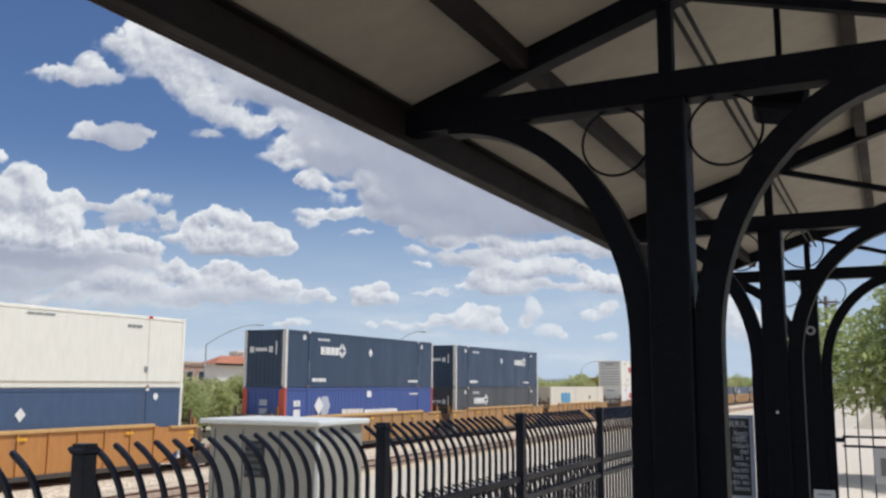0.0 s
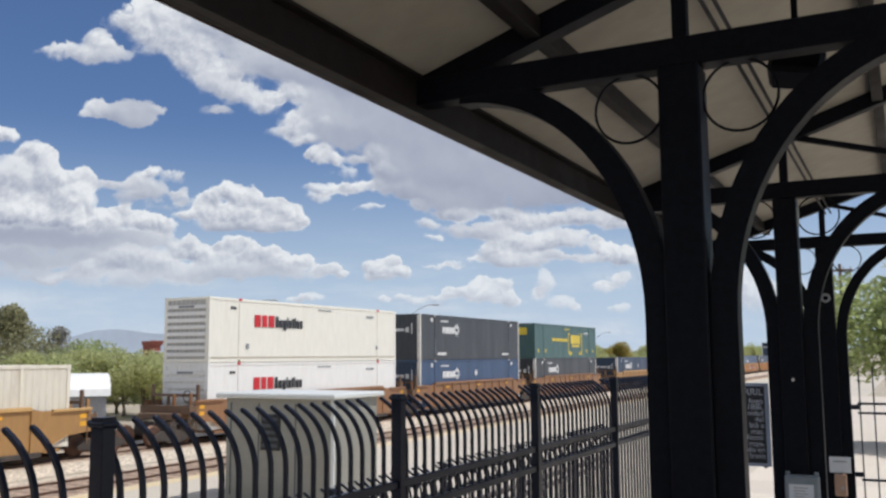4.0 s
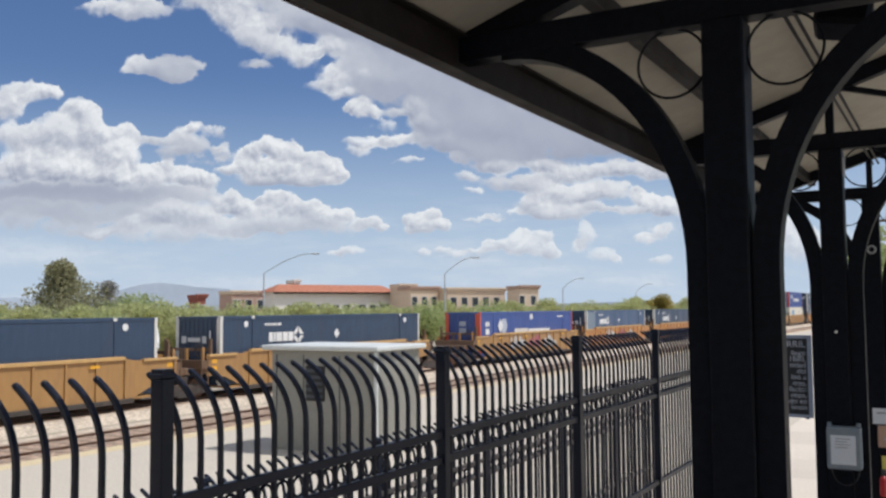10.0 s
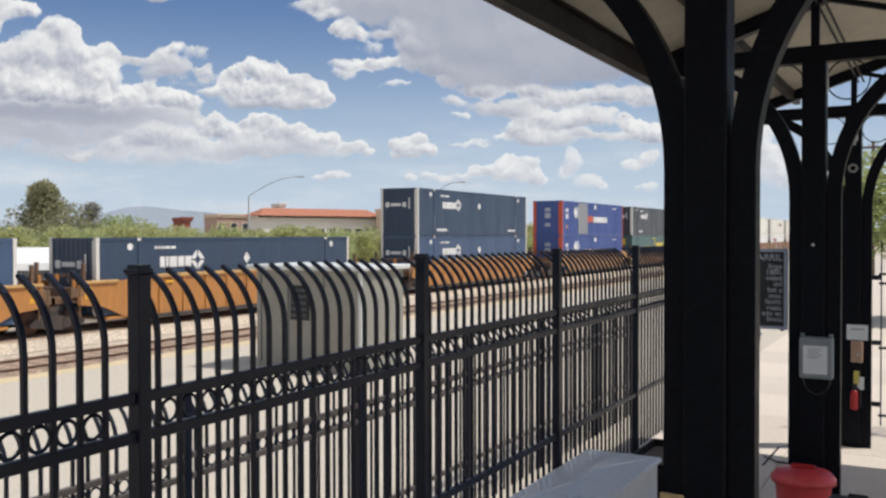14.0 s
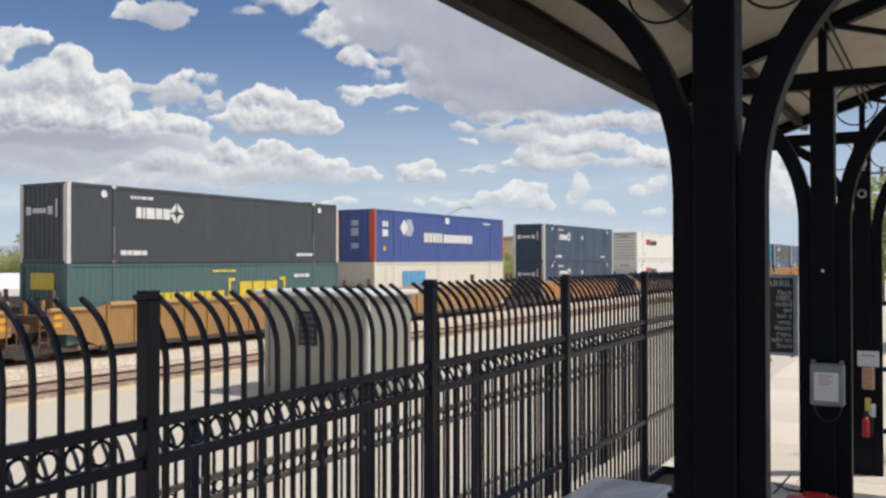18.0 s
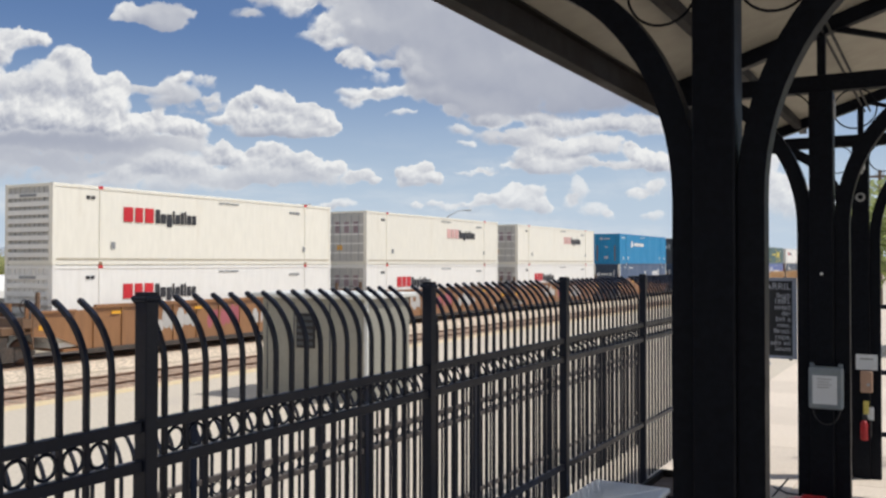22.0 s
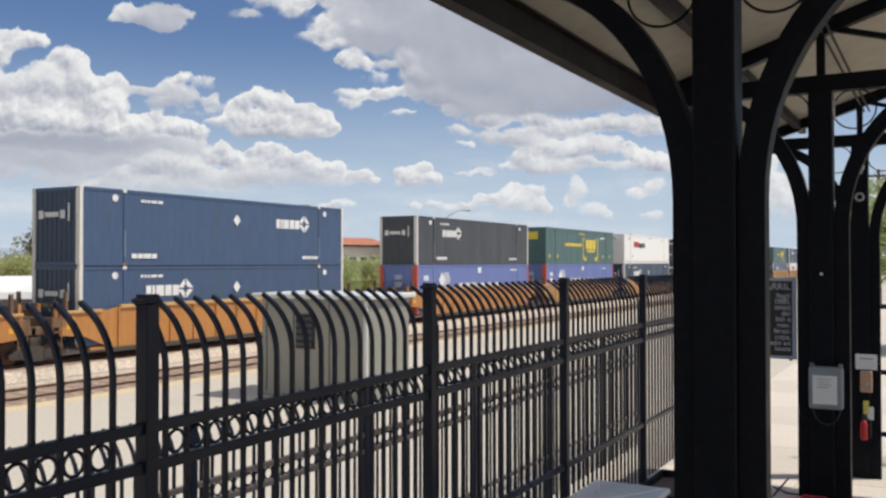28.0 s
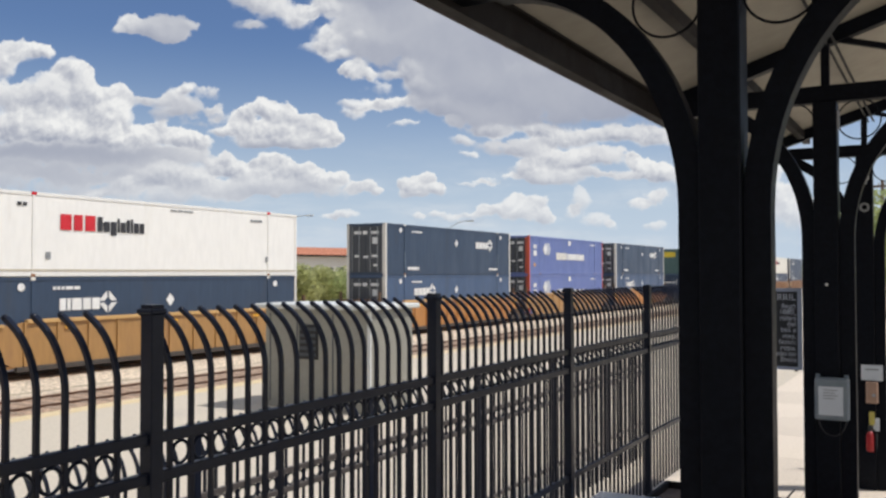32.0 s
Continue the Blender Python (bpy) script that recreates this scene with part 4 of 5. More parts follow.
def limax(c, y, mat):
    """A row of stroke blocks with an emblem after it."""
    y = glyphs(c, y, 1.72, (0.26, 0.14, 0.42, 0.34, 0.34), 0.42, mat, 0.05)
    part("emblem", shared(f"emblem|{mat.name}", lambda: emblem(0.45), mat), None, c, at=pose(0.0, y + 0.32, 1.98))


def glyphs(c, y, z, widths, h, mat, gap=0.06):
    """A row of plain solid blocks in the logo's colour."""
    for w in widths:
        part("logo_block", shared(f"logo_block|{w}|{h}|{mat.name}", lambda: boxed(0, 0, 0, 0.006, w, h), mat), None, c, at=pose(0.0, y, z))
        y += w + gap
    return y


def emblem(r):
    bm = bmesh.new()
    for k in range(4):
        a = math.pi / 2 * k
        c, s = math.cos(a), math.sin(a)
        q = [(r * 0.9, r * 0.1), (r * 0.1, r * 0.9), (r * 0.06, r * 0.38), (r * 0.38, r * 0.06)]
        v = [bm.verts.new((0.008, y * c - z * s, y * s + z * c)) for y, z in q]
        w = [bm.verts.new((0.0, y * c - z * s, y * s + z * c)) for y, z in q]
        bm.faces.new(v)
        for i in range(4):
            bm.faces.new((w[i], w[(i + 1) % 4], v[(i + 1) % 4], v[i]))
    return bm


def bars(c, y, z, widths, h, mat, gap=0.06, name="logo_block"):
    for w in widths:
        part(name, shared(f"{name}|{w}|{h}|{mat.name}", lambda: boxed(0, 0, 0, 0.006, w, h), mat), None, c, at=pose(0.0, y, z))
        y += w + gap
    return y


KINDS = {
    # kind: side, corner posts, end, ribbed sides, words
    "navy": ("navy", "cream", "navy", False, "dark navy 53-foot steel container with a white emblem"),
    "slate": ("navy_grey", "cream", "navy", False, "slate blue 53-foot steel container with a white emblem"),
    "black": ("charcoal", "cream", "charcoal", False, "charcoal 53-foot steel container with a white emblem"),
    "pacer": ("royal_blue", "orange_red", "royal_blue", True, "royal blue ribbed container with orange-red corner posts"),
    "faded": ("faded_blue", "orange_red", "faded_blue", True, "faded blue ribbed container with orange-red corner posts"),
    "csx": ("csx_green", "csx_green", "csx_green", True, "dark green ribbed container with a yellow emblem"),
    "csxw": ("cream_white", "cream_white", "cream_white", True, "cream ribbed container with blue letters"),
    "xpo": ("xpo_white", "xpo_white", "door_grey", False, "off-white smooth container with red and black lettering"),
    "xpow": ("clean_white", "clean_white", "clean_white", False, "clean white smooth container with red and black lettering"),
    "teal": ("teal", "teal", "teal", True, "bright blue ribbed container with white lettering"),
}


DOOR_ENDS = (413.0, 432.5)
DARK_DOORS = (581.7, 601.2, 621.1)


def dark_doors(c):
    """A pair of dark end doors with lock rods, hinges and pale plates."""
    for k in range(2):
        part("end_door", shared("end_door|k", lambda: boxed(0, -0.012, 0.16, 1.1, 0.02, C_H - 0.16, bevel=0.01), M["charcoal"]), None, c, at=pose(-C_W + 0.19 + 1.12 * k, 0.0, 0))
    for x0 in (-2.2, -1.72, -0.98, -0.5):
        part("lock_rod", shared("lock_rod|g", lambda: tube(bmesh.new(), [(0, -0.05, 0.22), (0, -0.05, C_H - 0.22)], 0.022, 6), M["galv"]), None, c, at=pose(x0, 0, 0))
    for x0, z0, w, h in ((-2.1, 2.3, 0.5, 0.16), (-1.5, 2.28, 0.3, 0.2), (-0.95, 2.3, 0.5, 0.16), (-0.85, 1.75, 0.36, 0.36), (-2.05, 1.0, 0.3, 0.14), (-1.45, 0.95, 0.3, 0.14), (-0.9, 1.0, 0.4, 0.14), (-0.8, 0.5, 0.3, 0.12)):
        part("end_plate", shared(f"end_plate|{w}{h}", lambda: boxed(0, -0.02, 0, w, -0.0125, h), M["logo_white"]), None, c, at=pose(x0, 0, z0))


def container(kind, y, z, logo=0.15, patch=None):
    side, corner, end, ribbed, words = KINDS[kind]
    c = thing("container", words + ("" if not patch else " and faded panel" if kind == "slate" else " and a grey patch"), "container", pose(TRAIN_TRACK + C_W / 2, y, z), "containers of the train")
    key = "r" if ribbed else "s"
    part("side", shared(f"side|{key}{side}", lambda: corrugated(-0.02, 0.14, C_LEN - 0.14, 0.12, C_H - 0.1, 0.28 if ribbed else 1.2, 0.012 if side in ("csx_green", "cream_white", "teal") else 0.022 if ribbed else 0.004), M[side]), None, c)
    part("far_side", shared(f"far_side|{side}", lambda: boxed(-C_W, 0.1, 0.1, -C_W + 0.03, C_LEN - 0.1, C_H - 0.1), M[side]), None, c)
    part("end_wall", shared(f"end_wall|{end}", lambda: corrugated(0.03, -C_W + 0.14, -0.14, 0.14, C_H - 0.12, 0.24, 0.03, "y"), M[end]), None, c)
    part("rear_wall", shared(f"rear_wall|{end}", lambda: boxed(-C_W + 0.1, C_LEN - 0.04, 0.1, -0.1, C_LEN - 0.01, C_H - 0.1), M[end]), None, c)
    part("roof", shared(f"roof|{side}", lambda: boxed(-C_W + 0.05, 0.05, C_H - 0.06, -0.05, C_LEN - 0.05, C_H - 0.002), M[side]), None, c)
    part("floor_frame", shared(f"floor_frame|{side}", lambda: boxed(-C_W + 0.05, 0.05, 0.002, -0.05, C_LEN - 0.05, 0.12), M[side]), None, c)
    for nm, z0, z1 in (("top_rail", C_H - 0.12, C_H - 0.02), ("bottom_rail", 0.035, 0.17)):
        part(nm, shared(f"{nm}|{side}", lambda: box(boxed(-0.07, 0.14, z0, 0.0, C_LEN - 0.14, z1), -C_W + 0.14, 0.0, z0, -0.14, 0.07, z1), M[side]), None, c)
    # corner posts with their castings
    for x0 in (-0.14, -C_W):
        for y0 in (0.0, C_LEN - 0.14):
            part("corner_post", shared(f"corner_post|{corner}", lambda: box(box(boxed(0, 0, 0, 0.142, 0.142, C_H, bevel=0.008), -0.004, -0.004, 0, 0.146, 0.146, 0.14), -0.004, -0.004, C_H - 0.13, 0.146, 0.146, C_H + 0.004), M[corner]), None, c, at=pose(x0, y0, 0))
    # broad faces of the posts on the end
    wide = 0.34 if corner == "orange_red" else 0.21
    for x0, w in ((-0.004 - wide, wide), (-C_W + 0.004, wide * 0.8)):
        part("post_face", shared(f"post_face|{corner}{w:.2f}", lambda: boxed(0, -0.012, 0.1, w, 0.04, C_H - 0.1, bevel=0.004), M[corner]), None, c, at=pose(x0, 0, 0))
    # inner posts at the forty-foot places
    for y0 in (1.98, C_LEN - 2.08):
        part("inner_post", shared(f"inner_post|{side}", lambda: boxed(-0.03, 0, 0, 0.006, 0.1, C_H - 0.02), M[side if kind not in ("xpo", "xpow") else corner]), None, c, at=pose(0, y0, 0))
        part("foot_casting", shared("foot_casting|o", lambda: boxed(-0.03, 0, 0, 0.01, 0.16, 0.12, bevel=0.008), M["car_brown"]), None, c, at=pose(0, y0 - 0.03, 0))
        if kind in ("navy", "slate", "black"):
            part("scuff", shared("scuff|w", lambda: boxed(0, 0, 0, 0.003, 0.05, 1.0), M["faded_panel"]), None, c, at=pose(0.006, y0 + 0.03, 0.35))
            part("top_casting", shared("top_casting|c", lambda: boxed(-0.02, 0, 0, 0.01, 0.18, 0.11, bevel=0.008), M["cream"]), None, c, at=pose(0, y0 - 0.04, C_H - 0.12))
        if kind in ("xpo", "xpow"):
            part("lift_casting", shared("lift_casting|r", lambda: boxed(-0.02, 0, 0, 0.012, 0.2, 0.11), M["logo_red"]), None, c, at=pose(0, y0 - 0.05, C_H - 0.11))
    if kind in ("navy", "slate", "black"):
        limax(c, C_LEN * logo if logo > 0.5 else 3.08, M["logo_white"])
        bars(c, 2.81, 2.45, (0.12, 0.12, 0.12, 0.3, 0.25), 0.11, M["logo_white"], 0.05, "number_bar")
        bars(c, 2.35, 0.3, (0.28, 0.22, 0.4, 0.24), 0.18, M["logo_white"], 0.04, "number_bar")
        bars(c, 12.8, 0.3, (0.28, 0.3, 0.22, 0.3), 0.14, M["logo_white"], 0.04, "number_bar")
        if kind != "black":
            part("placard", shared("placard|d", lambda: diamond(0.22), M["logo_white"]), None, c, at=pose(0, 8.2, 1.98))
        for yy in (1.58, 14.59):
            part("round_mark", shared("round_mark|w", lambda: disc(bmesh.new(), 0, 0, 0, 0.14, "x", 14), M["logo_white"]), None, c, at=pose(0.0, yy, 2.55))
        if y in DARK_DOORS:
            dark_doors(c)
        else:
            bars_end(c, "logo_white")
        if patch:
            part("faded_panel", shared("faded_panel|b", lambda: boxed(-0.02, 0.15, 0.14, 0.008, 1.97, C_H - 0.13), M["faded_panel"]), None, c)
    elif kind in ("pacer", "faded"):
        part("emblem_back", shared("emblem_back|hex", lambda: disc(bmesh.new(), 0, 0, 0, 0.55, "x", 6, 0.004), M["emblem_grey"]), None, c, at=pose(0.0, 3.55, 1.95))
        part("emblem", shared("emblem|diam", lambda: diamond(0.42), M["logo_white"]), None, c, at=pose(0.006, 3.0, 1.95))
        yy = glyphs(c, 5.26, 1.16, (0.52, 0.42, 0.38, 0.36, 0.34), 0.56, M["orange_red" if patch else "cream"], 0.05)
        glyphs(c, yy + 0.1, 1.16, (0.5, 0.3, 0.36, 0.34, 0.36, 0.3, 0.36, 0.34, 0.2, 0.36), 0.5, M["logo_white"], 0.04)
        bars(c, 0.76, 1.95, (0.26, 0.26), 0.3, M["logo_white"], 0.05, "number_bar")
        bars(c, 0.76, 1.42, (0.57,), 0.38, M["logo_white"], 0.05, "number_bar")
        part("placard", shared("placard|sq", lambda: boxed(0, 0, 0, 0.006, 0.5, 0.36), M["logo_white"]), None, c, at=pose(0, 7.86, 2.34))
        bars(c, 13.0, 2.45, (0.3, 0.3, 0.4), 0.1, M["logo_white"], 0.04, "number_bar")
        if y in DARK_DOORS:
            dark_doors(c)
        for z0, h in () if y in DARK_DOORS else ((2.0, 0.3), (1.45, 0.42), (0.75, 0.3)):
            part("end_mark", shared(f"end_mark|p{h}", lambda: boxed(0, -0.006, 0, 0.5, 0.0, h), M["emblem_grey"]), None, c, at=pose(-1.55, 0.0, z0))
        part("orange_mark", shared("orange_mark|o", lambda: boxed(0, 0, 0, 0.006, 0.26, 0.26), M["reflector"]), None, c, at=pose(0.0, 0.85, 0.62))
        if patch:
            part("repaired_patch", shared("repaired_patch|g", lambda: boxed(-0.02, 0, 0, 0.011, 2.3, C_H - 0.24), M["patch_grey"]), None, c, at=pose(0, 3.75, 0.14))
    elif kind == "csx":
        for yy, s in ((8.15, 1), (11.82, -1)):
            part("logo_frame", shared(f"logo_frame|{s}", lambda: box(box(boxed(0, 0, 0.62, 0.008, 0.14, 2.1), 0, 0 if s > 0 else -0.26, 2.1, 0.008, 0.4 if s > 0 else 0.14, 2.24), 0, 0 if s > 0 else -0.26, 0.5, 0.008, 0.4 if s > 0 else 0.14, 0.62), M["logo_yellow"]), None, c, at=pose(0, yy, 0))
        glyphs(c, 8.85, 1.27, (0.8, 0.78, 0.8), 0.8, M["logo_yellow"], 0.07)
        bars(c, 9.15, 1.0, (0.5, 0.4, 0.55, 0.4), 0.2, M["logo_yellow"], 0.05)
        glyphs(c, 4.06, 1.46, (0.4, 0.3, 0.24, 0.34, 0.36, 0.3, 0.34, 0.34, 0.3, 0.36), 0.26, M["logo_yellow"], 0.06)
        bars(c, 7.2, 2.5, (0.4, 0.5, 0.4), 0.09, M["logo_yellow"], 0.05, "number_bar")
        for yy in (8.5, 8.88, 11.3, 11.68):
            part("round_mark", shared("round_mark|y", lambda: disc(bmesh.new(), 0, 0, 0, 0.17, "x", 14), M["logo_yellow"]), None, c, at=pose(0.0, yy, 0.42))
        for yy in (0.6, 2.3, 13.2, 15.0):
            bars(c, yy, 0.5, (0.25,), 0.28, M["logo_yellow"], 0.05, "number_bar")
        bars(c, 12.6, 2.2, (0.34, 0.1, 0.2, 0.35), 0.16, M["logo_white"], 0.06, "number_bar")
        part("end_mark", shared("end_mark|y", lambda: boxed(0, 0, 0, 1.3, 0.006, 0.6), M["logo_yellow"]), None, c, at=pose(-2.0, -0.001, 1.95))
    elif kind == "csxw":
        glyphs(c, 2.88, 1.5, (0.76, 0.74, 0.78), 0.88, M["logo_blue"], 0.12)
        bars(c, 3.3, 1.15, (0.3, 0.3, 0.3, 0.3, 0.3), 0.2, M["logo_blue"], 0.06)
        bars(c, 11.2, 1.72, (0.5,), 0.34, M["logo_black"], 0.05, "number_bar")
    elif kind in ("xpo", "xpow"):
        y0 = C_LEN * logo if logo > 0.5 else 3.08
        yy = glyphs(c, y0, 1.64, (0.46, 0.38, 0.44), 0.56, M["logo_pink" if logo > 0.5 else "logo_red"], 0.10)
        for w, z0, h in ((0.22, 1.64, 0.54), (0.27, 1.64, 0.38), (0.26, 1.52, 0.5), (0.1, 1.64, 0.52), (0.23, 1.64, 0.38), (0.15, 1.64, 0.48), (0.1, 1.64, 0.52), (0.23, 1.64, 0.38), (0.22, 1.64, 0.38)):
            yy = bars(c, yy, z0, (w,), h, M["logo_black"], 0.05)
        bars(c, 1.4, 2.4, (0.16, 0.16), 0.12, M["logo_black"], 0.05, "number_bar")
        bars(c, 8.2, 2.6, (0.3, 0.3, 0.5), 0.06, M["patch_grey"], 0.05, "number_bar")
        bars(c, 12.9, 2.4, (0.18, 0.18, 0.3), 0.1, M["patch_grey"], 0.05, "number_bar")
        for yy in (2.5, 13.9):
            bars(c, yy, 0.62, (0.2,), 0.24, M["patch_grey"], 0.05, "number_bar")
        part("base_trim", shared(f"base_trim|{side}", lambda: boxed(0, 0.15, 0.2, 0.012, C_LEN - 0.15, 0.26), M["trim_cream"]), None, c)
        if y in DOOR_ENDS:
            # end doors with lock rods, bars and plates
            for k in range(2):
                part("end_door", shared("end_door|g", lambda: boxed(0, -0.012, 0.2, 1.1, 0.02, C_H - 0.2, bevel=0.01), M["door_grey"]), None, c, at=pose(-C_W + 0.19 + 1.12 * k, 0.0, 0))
            for x0 in (-2.2, -1.72, -0.98, -0.5):
                part("lock_rod", shared("lock_rod|g", lambda: tube(bmesh.new(), [(0, -0.05, 0.22), (0, -0.05, C_H - 0.22)], 0.022, 6), M["galv"]), None, c, at=pose(x0, 0, 0))
            for i in range(4):
                part("end_bar", shared("end_bar|x", lambda: boxed(-C_W + 0.2, -0.03, 0, -0.2, 0.0, 0.07), M["clean_white"]), None, c, at=pose(0, 0.0, 0.6 + 0.5 * i))
            for x0, z0 in ((-2.05, 1.72), (-1.45, 1.72), (-0.85, 1.72)):
                part("end_plate", shared("end_plate|p", lambda: boxed(0, -0.02, 0, 0.3, -0.0125, 0.6), M["plum"]), None, c, at=pose(x0, 0, z0))
            part("end_placard", shared("end_placard|o", lambda: boxed(0, -0.055, 0, 0.34, -0.04, 0.26), M["reflector"]), None, c, at=pose(-1.9, 0, 0.78))
        else:
            for i in range(8):
                part("end_bar", shared("end_bar|w", lambda: boxed(-C_W + 0.16, -0.035, 0, -0.16, 0.0, 0.17, bevel=0.01), M["clean_white"]), None, c, at=pose(0, 0.0, 0.28 + 0.3 * i))
            part("end_mark", shared("end_mark|k", lambda: boxed(0, -0.041, 0, 0.9, -0.035, 0.1), M["patch_grey"]), None, c, at=pose(-1.75, 0.0, 2.42))
    elif kind == "teal":
        part("emblem", shared("emblem|hexs", lambda: disc(bmesh.new(), 0, 0, 0, 0.38, "x", 6, 0.008), M["logo_white"]), None, c, at=pose(0.0, 3.82, 1.9))
        glyphs(c, 4.52, 1.74, (0.24, 0.24, 0.3, 0.3, 0.3, 0.3, 0.12, 0.3, 0.3, 0.3), 0.32, M["logo_white"], 0.05)
        bars(c, 6.6, 2.6, (0.3, 0.3, 0.4, 0.4), 0.08, M["logo_white"], 0.05, "number_bar")
        for yy in (0.9, 2.4, 13.5, 15.2):
            bars(c, yy, 0.42, (0.26,), 0.28, M["logo_white"], 0.05, "number_bar")
        bars(c, 0.5, 2.45, (0.2, 0.2, 0.3, 0.3), 0.1, M["logo_white"], 0.05, "number_bar")
        for x0, z0, w, h in ((-2.0, 2.3, 0.3, 0.24), (-1.6, 2.34, 0.6, 0.14), (-1.5, 1.55, 0.3, 0.12), (-1.55, 0.5, 0.4, 0.26)):
            part("end_mark", shared(f"end_mark|t{w}{h}", lambda: boxed(0, -0.006, 0, w, 0.0, h), M["emblem_grey"]), None, c, at=pose(x0, 0.0, z0))
        for x0 in (-2.3, -0.55):
            part("rust_streak", shared("rust_streak|r", lambda: boxed(0, -0.004, 0, 0.09, 0.0, 1.5), M["car_brown"]), None, c, at=pose(x0, 0.0, 0.3))
    return c


def bars_end(c, mat):
    """Small white marks on the end wall."""
    part("end_emblem", shared(f"end_emblem|{mat}", lambda: box(box(box(boxed(0, -0.008, 0, 0.28, 0, 0.3), 0.36, -0.008, 0.06, 1.1, 0, 0.24), 1.2, -0.008, 0.0, 1.45, 0, 0.3), 1.62, -0.008, -0.1, 1.7, 0, 0.55), M[mat]), None, c, at=pose(-2.25, 0.0, 1.75))


def diamond(r):
    bm = bmesh.new()
    v = [bm.verts.new((0.006, y, z)) for y, z in ((r, 0), (0, r * 1.15), (-r, 0), (0, -r * 1.15))]
    bm.faces.new(v)
    w = [bm.verts.new((0.0, q.co.y, q.co.z)) for q in v]
    for i in range(4):
        bm.faces.new((w[i], w[(i + 1) % 4], v[(i + 1) % 4], v[i]))
    return bm


def well_car(y, colour, first, last, tags=()):
    """One unit of a well car; y is where its container begins; local y from -1.9 to 18.05."""
    car = thing("well_car", f"{'yellow' if colour == 'car_yellow' else 'orange' if colour == 'car_orange' else 'rusty brown'} steel well car carrying containers", "well car", pose(TRAIN_TRACK, y, 0), "cars of the train")
    top, low = 0.92, -0.62

    def side_bm(s):
        bm = bmesh.new()
        x = s * 1.42
        prof = [(-0.9, 0.0), (0.15, -0.1), (0.8, -0.38), (1.35, low), (C_LEN - 1.35, low), (C_LEN - 0.8, -0.38), (C_LEN - 0.15, -0.1), (C_LEN + 0.9, 0.0), (C_LEN + 0.9, top - 0.1), (C_LEN - 1.2, top - 0.1), (C_LEN - 1.7, top), (1.7, top), (1.2, top - 0.1), (-0.9, top - 0.1)]
        a = [bm.verts.new((x, q, z)) for q, z in prof]
        b = [bm.verts.new((x - s * 0.05, q, z)) for q, z in prof]
        bm.faces.new(a)
        bm.faces.new(b[::-1])
        for k in range(len(prof)):
            bm.faces.new((a[k], a[(k + 1) % len(prof)], b[(k + 1) % len(prof)], b[k]))
        return bm

    part("well_side", shared(f"well_side|n{colour}", lambda: side_bm(1), M[colour]), None, car)
    part("well_side", shared(f"well_side|f{colour}", lambda: side_bm(-1), M[colour]), None, car)
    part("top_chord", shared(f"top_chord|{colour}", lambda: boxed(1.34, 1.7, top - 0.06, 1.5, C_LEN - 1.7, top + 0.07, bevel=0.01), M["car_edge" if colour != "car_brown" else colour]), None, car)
    # dark chord, deepened so its colour also holds the shadow beneath the car
    part("bottom_chord", shared(f"bottom_chord|{colour}", lambda: boxed(1.36, 1.3, low - 0.12, 1.52, C_LEN - 1.3, low + 0.05, bevel=0.01), M["truck"]), None, car)
    for k in range(11):
        part("side_rib", shared(f"side_rib|{colour}", lambda: boxed(1.42, 0, low + 0.06, 1.475, 0.09, top - 0.02), M[colour]), None, car, at=pose(0, 1.6 + k * (C_LEN - 3.3) / 10, 0))
    for yy in (-0.62, C_LEN + 0.38):
        for zz in (0.2, 0.48):
            part("end_reflector", shared("end_reflector|y", lambda: boxed(0, 0, 0, 0.008, 0.3, 0.17), M["reflector"]), None, car, at=pose(1.4215, yy, zz))
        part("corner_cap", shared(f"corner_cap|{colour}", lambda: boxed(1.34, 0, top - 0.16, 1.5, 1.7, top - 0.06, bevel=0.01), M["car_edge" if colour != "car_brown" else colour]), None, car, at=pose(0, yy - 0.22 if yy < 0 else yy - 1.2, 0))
    part("well_floor", shared(f"well_floor|{colour}", lambda: boxed(-1.38, 0.4, low, 1.38, C_LEN - 0.4, low + 0.1), M[colour]), None, car)
    for nm, a, b in (("end_platform", -1.72, -0.1), ("end_platform", C_LEN + 0.1, C_LEN + 1.72)):
        part(nm, shared(f"end_platform|{a:.1f}{colour}", lambda: box(boxed(-1.0, a, 0.05, 1.0, b, 0.32, bevel=0.02), -1.42, a + 0.55, 0.3, 1.42, b - 0.55, 0.62), M["car_rust"]), None, car)
        for x0, x1, z1 in ((1.15, 1.24, 1.15), (0.2, 0.32, 1.1)):
            part("end_post", shared(f"end_post|{x0}{colour}", lambda: boxed(x0, -0.06, 0.32, x1, 0.06, z1), M[colour]), None, car, at=pose(0, (a + b) / 2, 0))
    for k, yy in enumerate((-0.62, C_LEN + 0.5)):
        part("end_frame", shared("end_frame|r", lambda: box(box(box(boxed(-1.35, 0, 0.3, -1.22, 0.1, 1.5), 1.22, 0, 0.3, 1.35, 0.1, 1.5), -1.22, 0, 0.98, 1.22, 0.08, 1.1), -0.45, 0.01, 0.3, -0.33, 0.09, 0.98), M["car_rust"]), None, car, at=pose(0, yy, 0))
        part("stirrup_ladder", shared("stirrup_ladder|g", lambda: box(box(box(boxed(1.4, 0, -0.45, 1.44, 0.04, 0.7), 1.4, 0.36, -0.45, 1.44, 0.4, 0.7), 1.405, 0.04, -0.3, 1.435, 0.36, -0.26), 1.405, 0.04, 0.12, 1.435, 0.36, 0.16), M["car_rust"]), None, car, at=pose(0, yy + (-0.6 if k == 0 else 0.2), 0))
